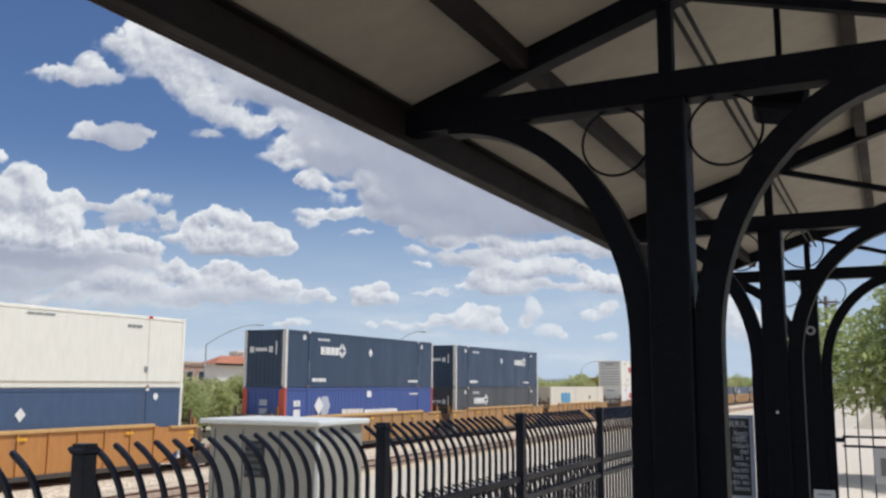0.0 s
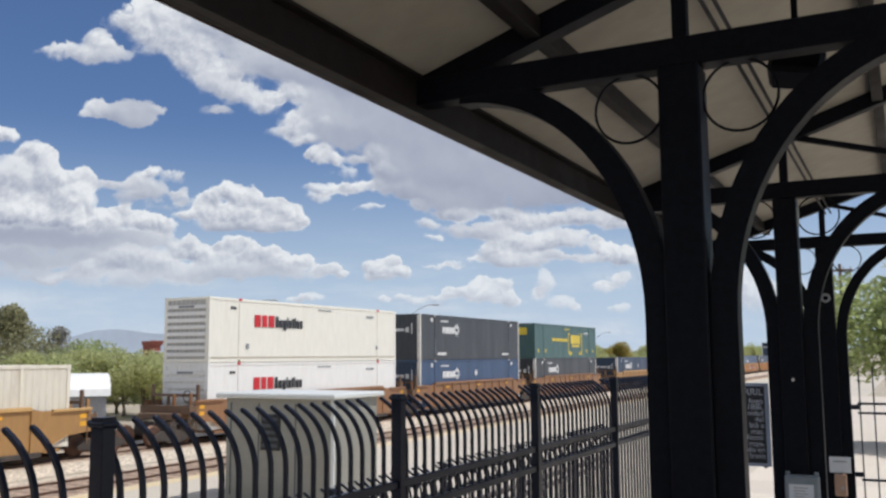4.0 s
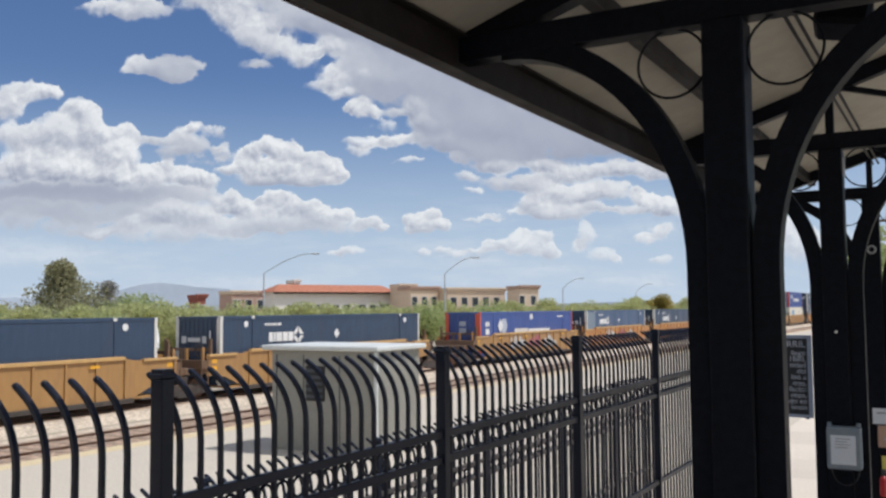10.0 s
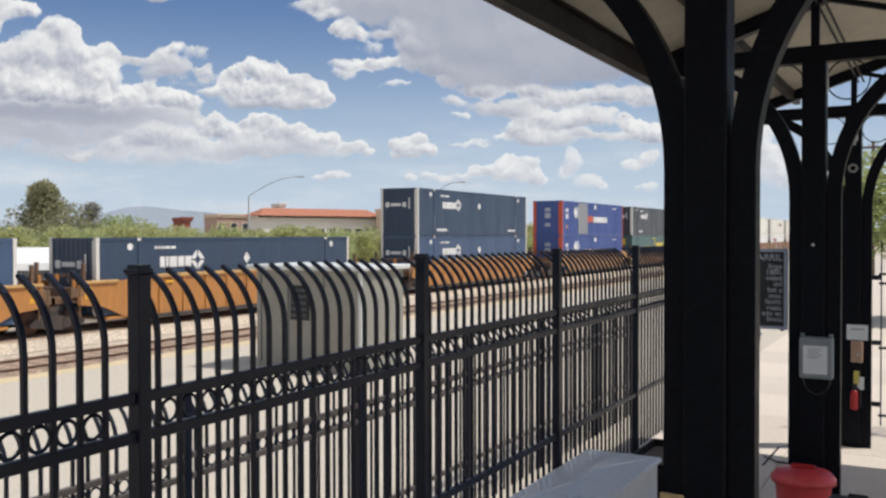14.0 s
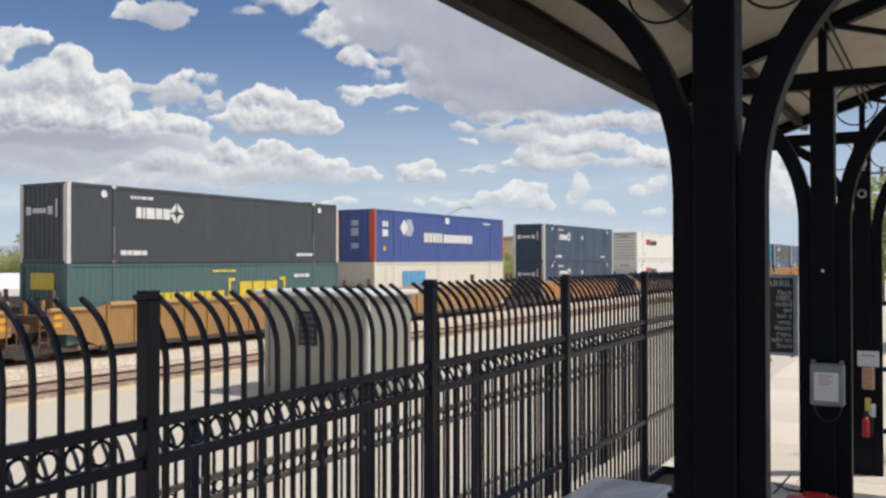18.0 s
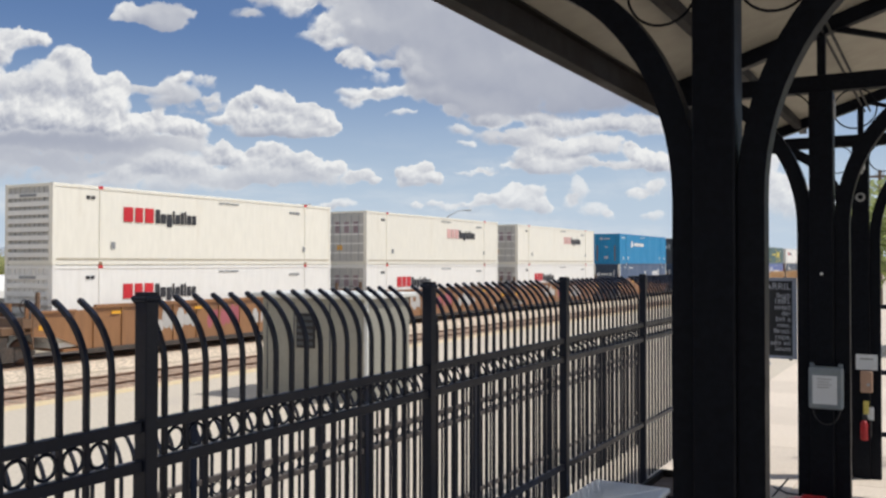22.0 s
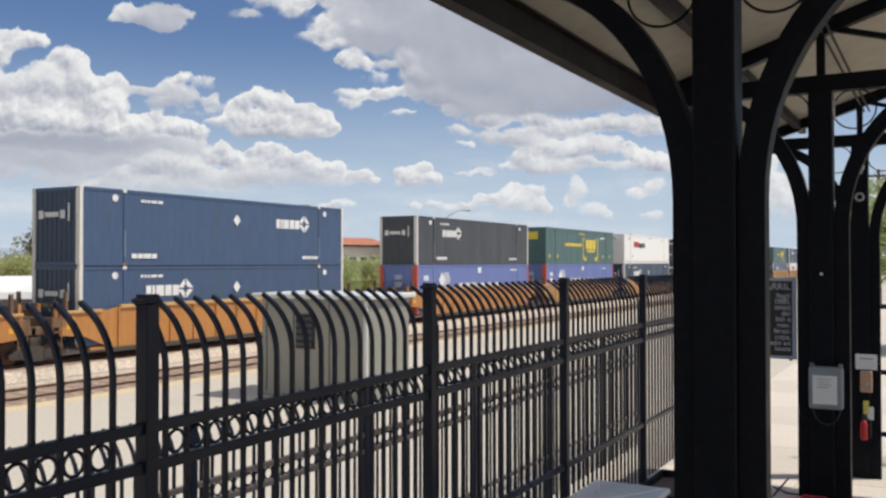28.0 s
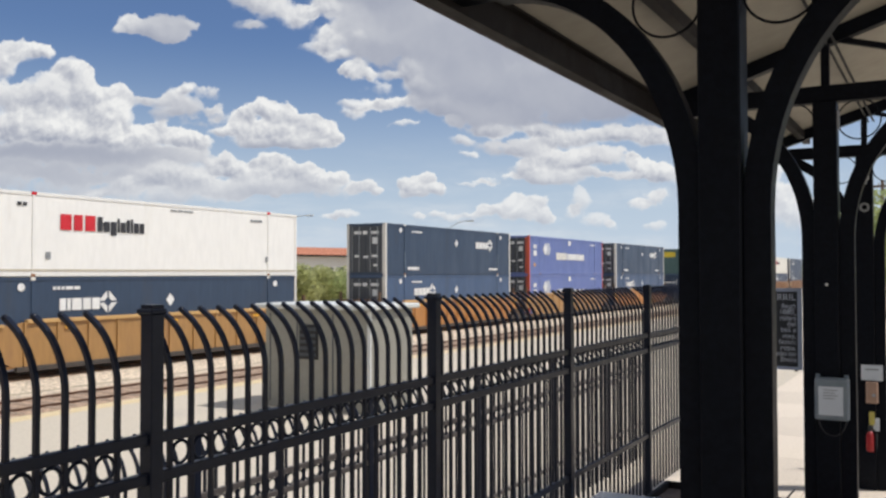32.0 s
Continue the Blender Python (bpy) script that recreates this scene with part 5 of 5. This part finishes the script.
    part("brake_wheel", shared("brake_wheel|r", lambda: ring(bmesh.new(), (0.85, -0.75, 1.0), 0.24, 0.025, "y", 16, 5), M["truck"]), None, car)
    part("coupler", shared("coupler|c", lambda: box(boxed(-0.18, -2.0, -0.32, 0.18, -1.5, 0.02, bevel=0.02), -0.09, -1.6, -0.25, 0.09, -0.8, -0.02), M["truck"]), None, car)
    for yy in tags or (3.2, 8.0, 12.9):
        part("reflector", shared("reflector|y", lambda: boxed(0, 0, 0, 0.008, 0.42, 0.11), M["reflector"]), None, car, at=pose(1.476, yy, top - 0.3))
    if tags:
        for i, (yy, w, mt) in enumerate(((4.2, 2.6, "graffiti_a"), (7.4, 1.9, "graffiti_b"), (10.2, 2.2, "graffiti_a"))):
            rn = random.Random(40 + i)
            for k in range(7):
                part("spray_patch", shared(f"spray_patch|{i}{k}", lambda: spray(w / 7, rn.uniform(0.5, 0.95), rn.uniform(-0.3, 0.0), 0.003 + 0.0006 * k), M[mt]), None, car, at=pose(1.4235, yy + w * k / 7, 0))
    trucks = [C_LEN + 1.69] + ([-1.69] if first else [])
    for yy in trucks:
        b = part("bogie", shared("bogie|f", bogie_frame, M["truck"]), None, car, at=pose(0, yy, 0))
        for dy in (-0.89, 0.89):
            for s in (-1, 1):
                part("wheel", shared("wheel|w", lambda: wheel_bm(), M["rail"], True), None, b, at=pose(s * 0.75, dy, RAIL + 0.42))
        for dy in (-0.34, 0, 0.34):
            part("spring", shared("spring|s", lambda: tube(bmesh.new(), [(1.06, 0, RAIL + 0.3), (1.06, 0, RAIL + 0.6)], 0.09, 8), M["truck"]), None, b, at=pose(0, dy * 0.6, 0))
    return car


def spray(w, h, z, d):
    bm = bmesh.new()
    n = 10
    bm.faces.new([bm.verts.new((d, w * (0.5 + 0.62 * math.cos(2 * math.pi * j / n)), z + h * (0.5 + 0.5 * math.sin(2 * math.pi * j / n)))) for j in range(n)])
    return bm


def bogie_frame():
    bm = bmesh.new()
    for s in (-1, 1):
        prof = [(-1.15, 0.42), (-0.75, 0.62), (0.75, 0.62), (1.15, 0.42), (1.1, 0.28), (0.55, 0.22), (0.4, 0.12), (-0.4, 0.12), (-0.55, 0.22), (-1.1, 0.28)]
        a = [bm.verts.new((s * 1.0, q, RAIL + z)) for q, z in prof]
        b = [bm.verts.new((s * 1.16, q, RAIL + z)) for q, z in prof]
        bm.faces.new(a)
        bm.faces.new(b[::-1])
        for k in range(len(prof)):
            bm.faces.new((a[k], a[(k + 1) % len(prof)], b[(k + 1) % len(prof)], b[k]))
    box(bm, -1.0, -0.2, RAIL + 0.35, 1.0, 0.2, RAIL + 0.95)
    return bm


def wheel_bm():
    bm = bmesh.new()
    n = 20
    prof = [(0.0, 0.05), (0.2, 0.05), (0.34, 0.02), (0.42, 0.06), (0.42, -0.06), (0.45, -0.07), (0.45, -0.09), (0.0, -0.08)]
    rings = [[bm.verts.new((d, max(r, 0.01) * math.cos(2 * math.pi * k / n), max(r, 0.01) * math.sin(2 * math.pi * k / n))) for k in range(n)] for r, d in prof]
    for r, s in zip(rings, rings[1:]):
        for k in range(n):
            bm.faces.new((r[k], r[(k + 1) % n], s[(k + 1) % n], s[k]))
    return bm


# place along the train, upper container, lower container, car colour, first of its car, last of its car; options
UNITS = [
    (10.9, ("xpo", 0.2), ("slate", 0.1), "car_orange", True, True),
    (34.3, ("navy", 0.2), ("pacer", 0.2), "car_yellow", True, False),
    (54.0, ("navy", 0.672), ("black", 0.22), "car_yellow", False, False),
    (73.4, None, ("csxw", 0.2), "car_yellow", False, True),
    (96.8, ("xpo", 0.22), ("xpow", 0.22), "car_brown", True, False),
    (116.0, ("black", 0.16), ("slate", 0.16), "car_brown", False, False),
    (135.6, ("csx", 0.2), ("black", 0.2), "car_brown", False, True),
    (159.0, None, ("navy", 0.2), "car_yellow", True, False),
    (178.5, None, ("navy", 0.2), "car_yellow", False, False),
    (198.1, None, ("navy", 0.2), "car_yellow", False, True),
    (221.9, None, ("pacer", 0.2), "car_yellow", True, False),
    (241.4, None, ("slate", 0.25, True), "car_orange", False, False),
    (260.8, None, ("navy", 0.22), "car_orange", False, True),
    (284.1, ("navy", 0.16), ("slate", 0.16), "car_orange", True, True),
    (307.6, ("pacer", 0.2, True), ("pacer", 0.2), "car_yellow", True, False),
    (326.9, ("black", 0.22), ("csx", 0.2), "car_yellow", False, False),
    (346.4, ("pacer", 0.2), ("csxw", 0.2), "car_yellow", False, True),
    (369.9, ("navy", 0.2), ("navy", 0.2), "car_orange", True, True),
    (393.6, ("xpo", 0.22), ("xpow", 0.22), "car_brown", True, False),
    (413.0, ("xpo", 0.552), ("xpow", 0.22), "car_brown", False, False),
    (432.5, ("xpo", 0.56), ("xpow", 0.22), "car_brown", False, True),
    (455.9, ("teal", 0.2), ("slate", 0.672), "car_brown", True, False),
    (475.6, ("black", 0.16), ("slate", 0.3), "car_orange", False, False),
    (495.0, ("slate", 0.672), ("slate", 0.3), "car_orange", False, True),
    (518.6, ("black", 0.2), ("faded", 0.2), "car_orange", True, False),
    (538.2, ("csx", 0.2), ("faded", 0.2), "car_yellow", False, False),
    (557.8, ("xpow", 0.22), ("navy", 0.3), "car_yellow", False, True),
    (581.7, ("navy", 0.672), ("slate", 0.2), "car_orange", True, False),
    (601.2, ("faded", 0.2), ("faded", 0.2), "car_yellow", False, False),
    (621.1, ("navy", 0.672), ("slate", 0.2), "car_orange", False, True),
    (644.6, ("csx", 0.2), ("slate", 0.2), "car_yellow", True, False),
    (664.1, ("navy", 0.2), ("xpow", 0.2), "car_yellow", False, False),
    (683.6, ("faded", 0.2), ("navy", 0.2), "car_yellow", False, True),
    (707.1, ("xpo", 0.2), ("navy", 0.2), "car_brown", True, False),
    (726.6, ("navy", 0.2), ("navy", 0.2), "car_brown", False, True),
]
GRAFFITI = (221.9, 393.6, 413.0, 432.5, 241.4)
ROLLING = []
for y, upper, lower, colour, first, last in UNITS:
    ROLLING.append(well_car(y, colour, first, last, (2.4, 6.6, 13.4) if y in GRAFFITI else ()))
    for spec, z in ((lower, Z_LOW), (upper, Z_MID)):
        if spec:
            ROLLING.append(container(spec[0], y, z, spec[1], spec[2] if len(spec) > 2 else None))


# ---- far things: placed by bearing (degrees left of the track's line) and distance from the walkway ----
def spot(bearing, distance):
    a = radians(bearing)
    return Vector((3.0 - distance * math.sin(a), -2.8 + distance * math.cos(a), GROUND - 0.22))


def facing(bearing, distance):
    p = spot(bearing, distance)
    return pose(p.x, p.y, p.z, 0, 0, bearing)


def window(parent, x, z, w, h, y=-0.02):
    wd = part("window", boxed(x, y - 0.03, z, x + w, y, z + h), M["glass_dark"], parent)
    part("frame", box(box(box(boxed(x - 0.1, y - 0.08, z - 0.1, x, y, z + h + 0.1), x + w, y - 0.08, z - 0.1, x + w + 0.1, y, z + h + 0.1), x, y - 0.08, z + h, x + w, y, z + h + 0.1), x, y - 0.1, z - 0.12, x + w, y, z), M["stucco_white"], wd)


def house(bearing, distance, wide, z_eave, z_ridge, deep, wall, roof, label, windows=(), flat=False):
    p = spot(bearing, distance)
    deep = min(deep, 5)
    wide = max(0.6 * wide, (wide - 0.53 * deep) / 0.848)
    h = thing("house", label, "building", pose(p.x, p.y, p.z, 0, 0, bearing + 32) @ pose(0.3 * deep, 0, 0), "buildings beyond the tracks")
    part("wall", boxed(-wide / 2, 0, 0, wide / 2, deep, z_eave), M[wall], h)
    if flat:
        part("parapet", box(boxed(-wide / 2 - 0.25, -0.25, z_eave, wide / 2 + 0.25, deep, z_eave + 0.7), -wide / 2 - 0.4, -0.4, z_eave + 0.45, wide / 2 + 0.4, 0.0, z_eave + 0.8), M[roof], h)
    else:
        bm = bmesh.new()
        o = 0.9
        a = [bm.verts.new(q) for q in ((-wide / 2 - o, -o, z_eave), (wide / 2 + o, -o, z_eave), (wide / 2 + o, deep + o, z_eave), (-wide / 2 - o, deep + o, z_eave))]
        b = [bm.verts.new(q) for q in ((-wide / 2 + deep * 0.4, deep / 2, z_ridge), (wide / 2 - deep * 0.4, deep / 2, z_ridge))]
        for f in ((a[0], a[1], b[1], b[0]), (a[1], a[2], b[1]), (a[2], a[3], b[0], b[1]), (a[3], a[0], b[0]), (a[3], a[2], a[1], a[0])):
            bm.faces.new(f)
        part("roof", bm, M[roof], h, "clay tile roof")
        part("eave_board", boxed(-wide / 2 - o, -o, z_eave - 0.35, wide / 2 + o, -o + 0.2, z_eave), M["brown"], h)
    for x, z, w, hh in windows:
        window(h, x, z, w, hh)
    return h


D = 190
house(36.7, D, 27.5, 7.6, 9.2, 14, "stucco_white", "rooftile", "white stucco building with an orange tile roof", [(x, 3.0 + 2.4 * 0, 1.7 + 0.8 * (i % 2), 2.0) for i, x in enumerate((-12, -8.6, -5.6, -2.2, 1.4, 4.5, 8.0, 10.8))] + [(x, 0.4, 1.6, 1.8) for x in (-11, -6, -1, 4, 9)])
house(39.1, D - 0.5, 1.9, 9.5, 10, 3, "stucco_white", "stucco_white", "small white stucco tower on a building", flat=True)
house(32.2, D + 4, 5.5, 8.6, 9, 4, "stucco_tan", "stucco_tan", "tan stucco stair tower with a flat roof", flat=True)
house(31.2, D - 1, 8.6, 7.9, 8.3, 12, "stucco_tan", "stucco_rose", "tan stucco block with a flat brown parapet", [(x, 4.6, 1.3, 1.9) for x in (-3.2, -0.8, 1.6)] + [(x, 1.2, 1.4, 1.9) for x in (-3.2, -0.8, 1.6)], True)
house(27.9, D + 2, 15, 7.6, 8.0, 12, "stucco_tan", "stucco_tan", "long tan stucco apartment block with dark windows", [(x, 4.4, 1.5, 1.9) for x in (-6.6, -3.9, -1.2, 1.5, 4.2)] + [(x, 1.0, 1.5, 1.9) for x in (-6.6, -3.9, -1.2, 1.5, 4.2)], True)
house(24.6, D - 2, 6.6, 7.9, 8.3, 12, "stucco_tan", "stucco_rose", "tan stucco wing with a brown parapet", [(x, 4.6, 1.2, 1.9) for x in (-2.4, 0.4)] + [(x, 1.2, 1.2, 1.9) for x in (-2.4, 0.4)], True)
house(42.2, D + 6, 9.5, 7.4, 8.0, 12, "stucco_rose", "stucco_tan", "brown stucco block with balconies", [(x, 4.2, 1.6, 2.0) for x in (-3.8, -0.8, 2.2)], True)
house(44.9, D - 20, 2.9, 6.2, 7, 3, "brick", "brick", "small brick-red tower with a flat top", [(-0.7, 3.4, 1.4, 1.6)], True)
shed = thing("storage_shed", "low white shed with a rounded metal roof behind the tracks", "shed", facing(51.4, 42))
part("wall", boxed(-3.0, 0, 0, 3.0, 3.6, 2.3), M["galv"], shed, "dull silver wall")
bm = bmesh.new()
arcs = [[bm.verts.new((x, 1.8 - 2.0 * math.cos(math.pi * i / 10), 2.25 + 0.95 * math.sin(math.pi * i / 10))) for i in range(11)] for x in (-3.15, 3.15)]
for i in range(10):
    bm.faces.new((arcs[0][i], arcs[1][i], arcs[1][i + 1], arcs[0][i + 1]))
for q in arcs:
    bm.faces.new(q)
part("roof", bm, M["clean_white"], shed, "white rounded roof")


def street_lamp(bearing, distance, knee, tip_dx, tip_dz):
    l = thing("street_lamp", "tall grey street lamp with a curved arm", "street lamp", facing(bearing, distance), "street lamps")
    part("pole", tube(bmesh.new(), [(0, 0, 0), (0, 0, knee)], 0.08, 10, radii=[0.11, 0.06]), M["lamp_paint"], l)
    part("arm", tube(bmesh.new(), [(tip_dx * u, 0, knee + tip_dz * math.sin(u * math.pi / 2)) for u in (0, 0.15, 0.3, 0.5, 0.7, 0.85, 1.0)], 0.045, 8), M["lamp_paint"], l)
    part("head", boxed(tip_dx - 0.1, -0.12, knee + tip_dz - 0.08, tip_dx + 0.6, 0.12, knee + tip_dz + 0.06, bevel=0.04), M["lamp_paint"], l)


street_lamp(40.9, 80, 7.1, 4.2, 1.75)
street_lamp(29.55, 85, 7.2, 2.7, 1.5)
street_lamp(22.1, 125, 6.6, 2.3, 1.3)
street_lamp(17.6, 160, 6.6, 2.3, 1.3)

up = thing("utility_pole", "dark wooden utility pole with a crossarm beyond the gate", "utility pole", facing(3.25, 60))
part("pole", tube(bmesh.new(), [(0, 0, 0), (0, 0, 9.3)], 0.12, 8, radii=[0.14, 0.1]), M["bark"], up)
part("crossarm", boxed(-0.7, -0.16, 8.85, 0.7, -0.08, 8.98), M["bark"], up)
for x in (-0.6, -0.2, 0.2, 0.6):
    part("insulator", tube(bmesh.new(), [(x, -0.12, 8.98), (x, -0.12, 9.14)], 0.035, 6), M["galv"], up)

# far hills
bm = bmesh.new()
rows = []
for i in range(81):
    b = 70 - i * 1.0
    h = 20 + 70 * math.exp(-((b - 47) / 3.2) ** 2) + 38 * math.exp(-((b - 43) / 2.0) ** 2) + 25 * math.exp(-((b - 56) / 6) ** 2) + 12 * noise.noise((b * 0.3, 0, 0))
    p = spot(b, 3000)
    rows.append((bm.verts.new((p.x, p.y, -5)), bm.verts.new((p.x, p.y, h))))
for r, s in zip(rows, rows[1:]):
    bm.faces.new((r[0], s[0], s[1], r[1]))
solid("far_hills", bm, M["far_hill"], "hazy blue mountain ridge on the horizon", "mountains", kind="backdrop")


# ---- trees and shrubs ----
def crown_bm(rnd, lobes, leaves, size, flat=1.0):
    """Many small leaf sprays round several lobes."""
    verts, faces = [], []
    for _ in range(leaves):
        c, r = rnd.choice(lobes)
        d = Vector((rnd.gauss(0, 1), rnd.gauss(0, 1), rnd.gauss(0, 1))).normalized() * (rnd.random() ** 0.45) * r
        p = Vector(c) + Vector((d.x, d.y, d.z * flat))
        a = Vector((rnd.gauss(0, 1), rnd.gauss(0, 1), rnd.gauss(0, 1))).normalized()
        b = a.cross(Vector((rnd.gauss(0, 1), rnd.gauss(0, 1), rnd.gauss(0, 1)))).normalized()
        s = size * rnd.uniform(0.5, 1.3)
        k = len(verts)
        verts += [p - a * s, p + b * s * 0.4, p + a * s, p - b * s * 0.4]
        faces.append((k, k + 1, k + 2, k + 3))
    me = bpy.data.meshes.new("crown")
    me.from_pydata(verts, [], faces)
    return me


def tree(kind, seed, tall, wide, leaf, leaves, size, label, m, trunk=0.25, group="", cone=False):
    rnd = random.Random(seed)
    t = thing(kind, label, "tree" if kind == "tree" else "shrub", m, group)
    lobes = []
    for i in range(9 if kind == "tree" else 7):
        a = rnd.uniform(0, 6.28)
        q = rnd.random() ** 0.6
        z = tall * (trunk + (1 - trunk) * (0.35 + 0.5 * rnd.random() * (1.1 - 0.5 * q)))
        lobes.append(((math.cos(a) * q * wide * 0.36, math.sin(a) * q * wide * 0.36, z), wide * rnd.uniform(0.16, 0.27)))
    if cone:
        lobes = []
        for i in range(26):
            h = rnd.random() ** 1.3
            a, q = rnd.uniform(0, 6.28), (1 - h) * rnd.uniform(0.4, 1.0)
            lobes.append(((math.cos(a) * q * wide * 0.42, math.sin(a) * q * wide * 0.42, tall * (trunk + (0.95 - trunk) * h)), wide * (0.07 + 0.09 * (1 - h))))
    bm = bmesh.new()
    tube(bm, [(0, 0, 0), (0.05 * wide * 0.2, 0, tall * trunk * 0.6), (0, 0.02, tall * trunk * 1.3), (0.05, 0, tall * 0.75)], 0.1, 7, radii=[tall * 0.032, tall * 0.024, tall * 0.016, tall * 0.005])
    for c, r in lobes:
        tube(bm, [(0, 0, tall * trunk * rnd.uniform(0.5, 1.1)), (c[0] * 0.5, c[1] * 0.5, c[2] * 0.72), c], 0.03, 5, radii=[tall * 0.012, tall * 0.008, tall * 0.003])
    part("trunk", bm, M["bark"], t)
    me = crown_bm(rnd, lobes, leaves, size)
    me.materials.append(M[leaf])
    part("crown", me, None, t)
    return t


S1 = tree("shrub", 1, 3.6, 5.0, "leaf_palo", 5200, 0.13, "airy yellow-green desert shrub beyond the tracks", facing(36, 84), 0.12, "shrubs beyond the tracks")
S2 = tree("shrub", 2, 3.3, 5.4, "leaf_green", 5200, 0.13, "rounded green desert shrub beyond the tracks", facing(33.5, 88), 0.12, "shrubs beyond the tracks")
S3 = tree("shrub", 3, 4.2, 4.6, "leaf_palo", 5200, 0.13, "tall yellow-green desert shrub beyond the tracks", facing(31, 92), 0.15, "shrubs beyond the tracks")
TOPS = {}
for s in (S1, S2, S3):
    TOPS[s.name] = max(v.co.z for ob in s.children for v in ob.data.vertices)
rnd = random.Random(9)
b = 57.0
while b > 7:
    src = (S1, S2, S3)[rnd.randrange(3)]
    dist = rnd.uniform(52, 92) if b > 24 else rnd.uniform(95, 190)
    dist = max(dist, 44 / math.sin(radians(b)))
    p = spot(b, dist)
    k = (3.85 + dist * math.tan(radians(rnd.uniform(0.05, 0.75)))) / TOPS[src.name]
    q = copy_thing(src, pose(p.x, p.y, p.z, 0, 0, rnd.uniform(0, 360)) @ Matrix.Diagonal((k * 1.1, k * 1.1, k, 1)))
    b -= rnd.uniform(0.35, 0.8)
tree("tree", 11, 7.9, 18.0, "leaf_olive", 13000, 0.2, "tall olive-brown pine tree beyond the tracks", facing(52.6, 88), 0.2, cone=True)
tree("tree", 12, 6.6, 11.0, "leaf_dusky", 5200, 0.17, "thin dusky tree beyond the tracks", facing(50.0, 92), 0.3, cone=True)
tree("tree", 13, 5.2, 8.5, "leaf_green", 9000, 0.17, "wide rounded green tree beyond the tracks", facing(48.3, 84), 0.15)
tree("tree", 14, 6.2, 5.4, "leaf_yellow", 7000, 0.17, "yellow-green tree beyond the tracks", facing(16.3, 150), 0.2)
tree("tree", 15, 7.6, 8.0, "leaf_green", 26000, 0.13, "large leafy green tree beyond the gate", facing(-2.0, 30), 0.12)
tree("tree", 16, 7.0, 7.0, "leaf_green", 12000, 0.12, "leafy green tree beyond the gate", facing(-12.0, 36), 0.12)


# ---- the train's run ----
def run(t):
    """Metres that the train has gone at t seconds."""
    return 17.2677 * t + 0.00757 * t**2 - 0.0012277 * t**3 + 2.34881e-5 * t**4 - 5.7238e-8 * t**5


def motions():
    for ob in ROLLING:
        x, y, z = ob.matrix_basis.translation
        walk(ob, [(t, pose(x, y - run(t), z)) for t in range(0, 33, 2)])


motions()
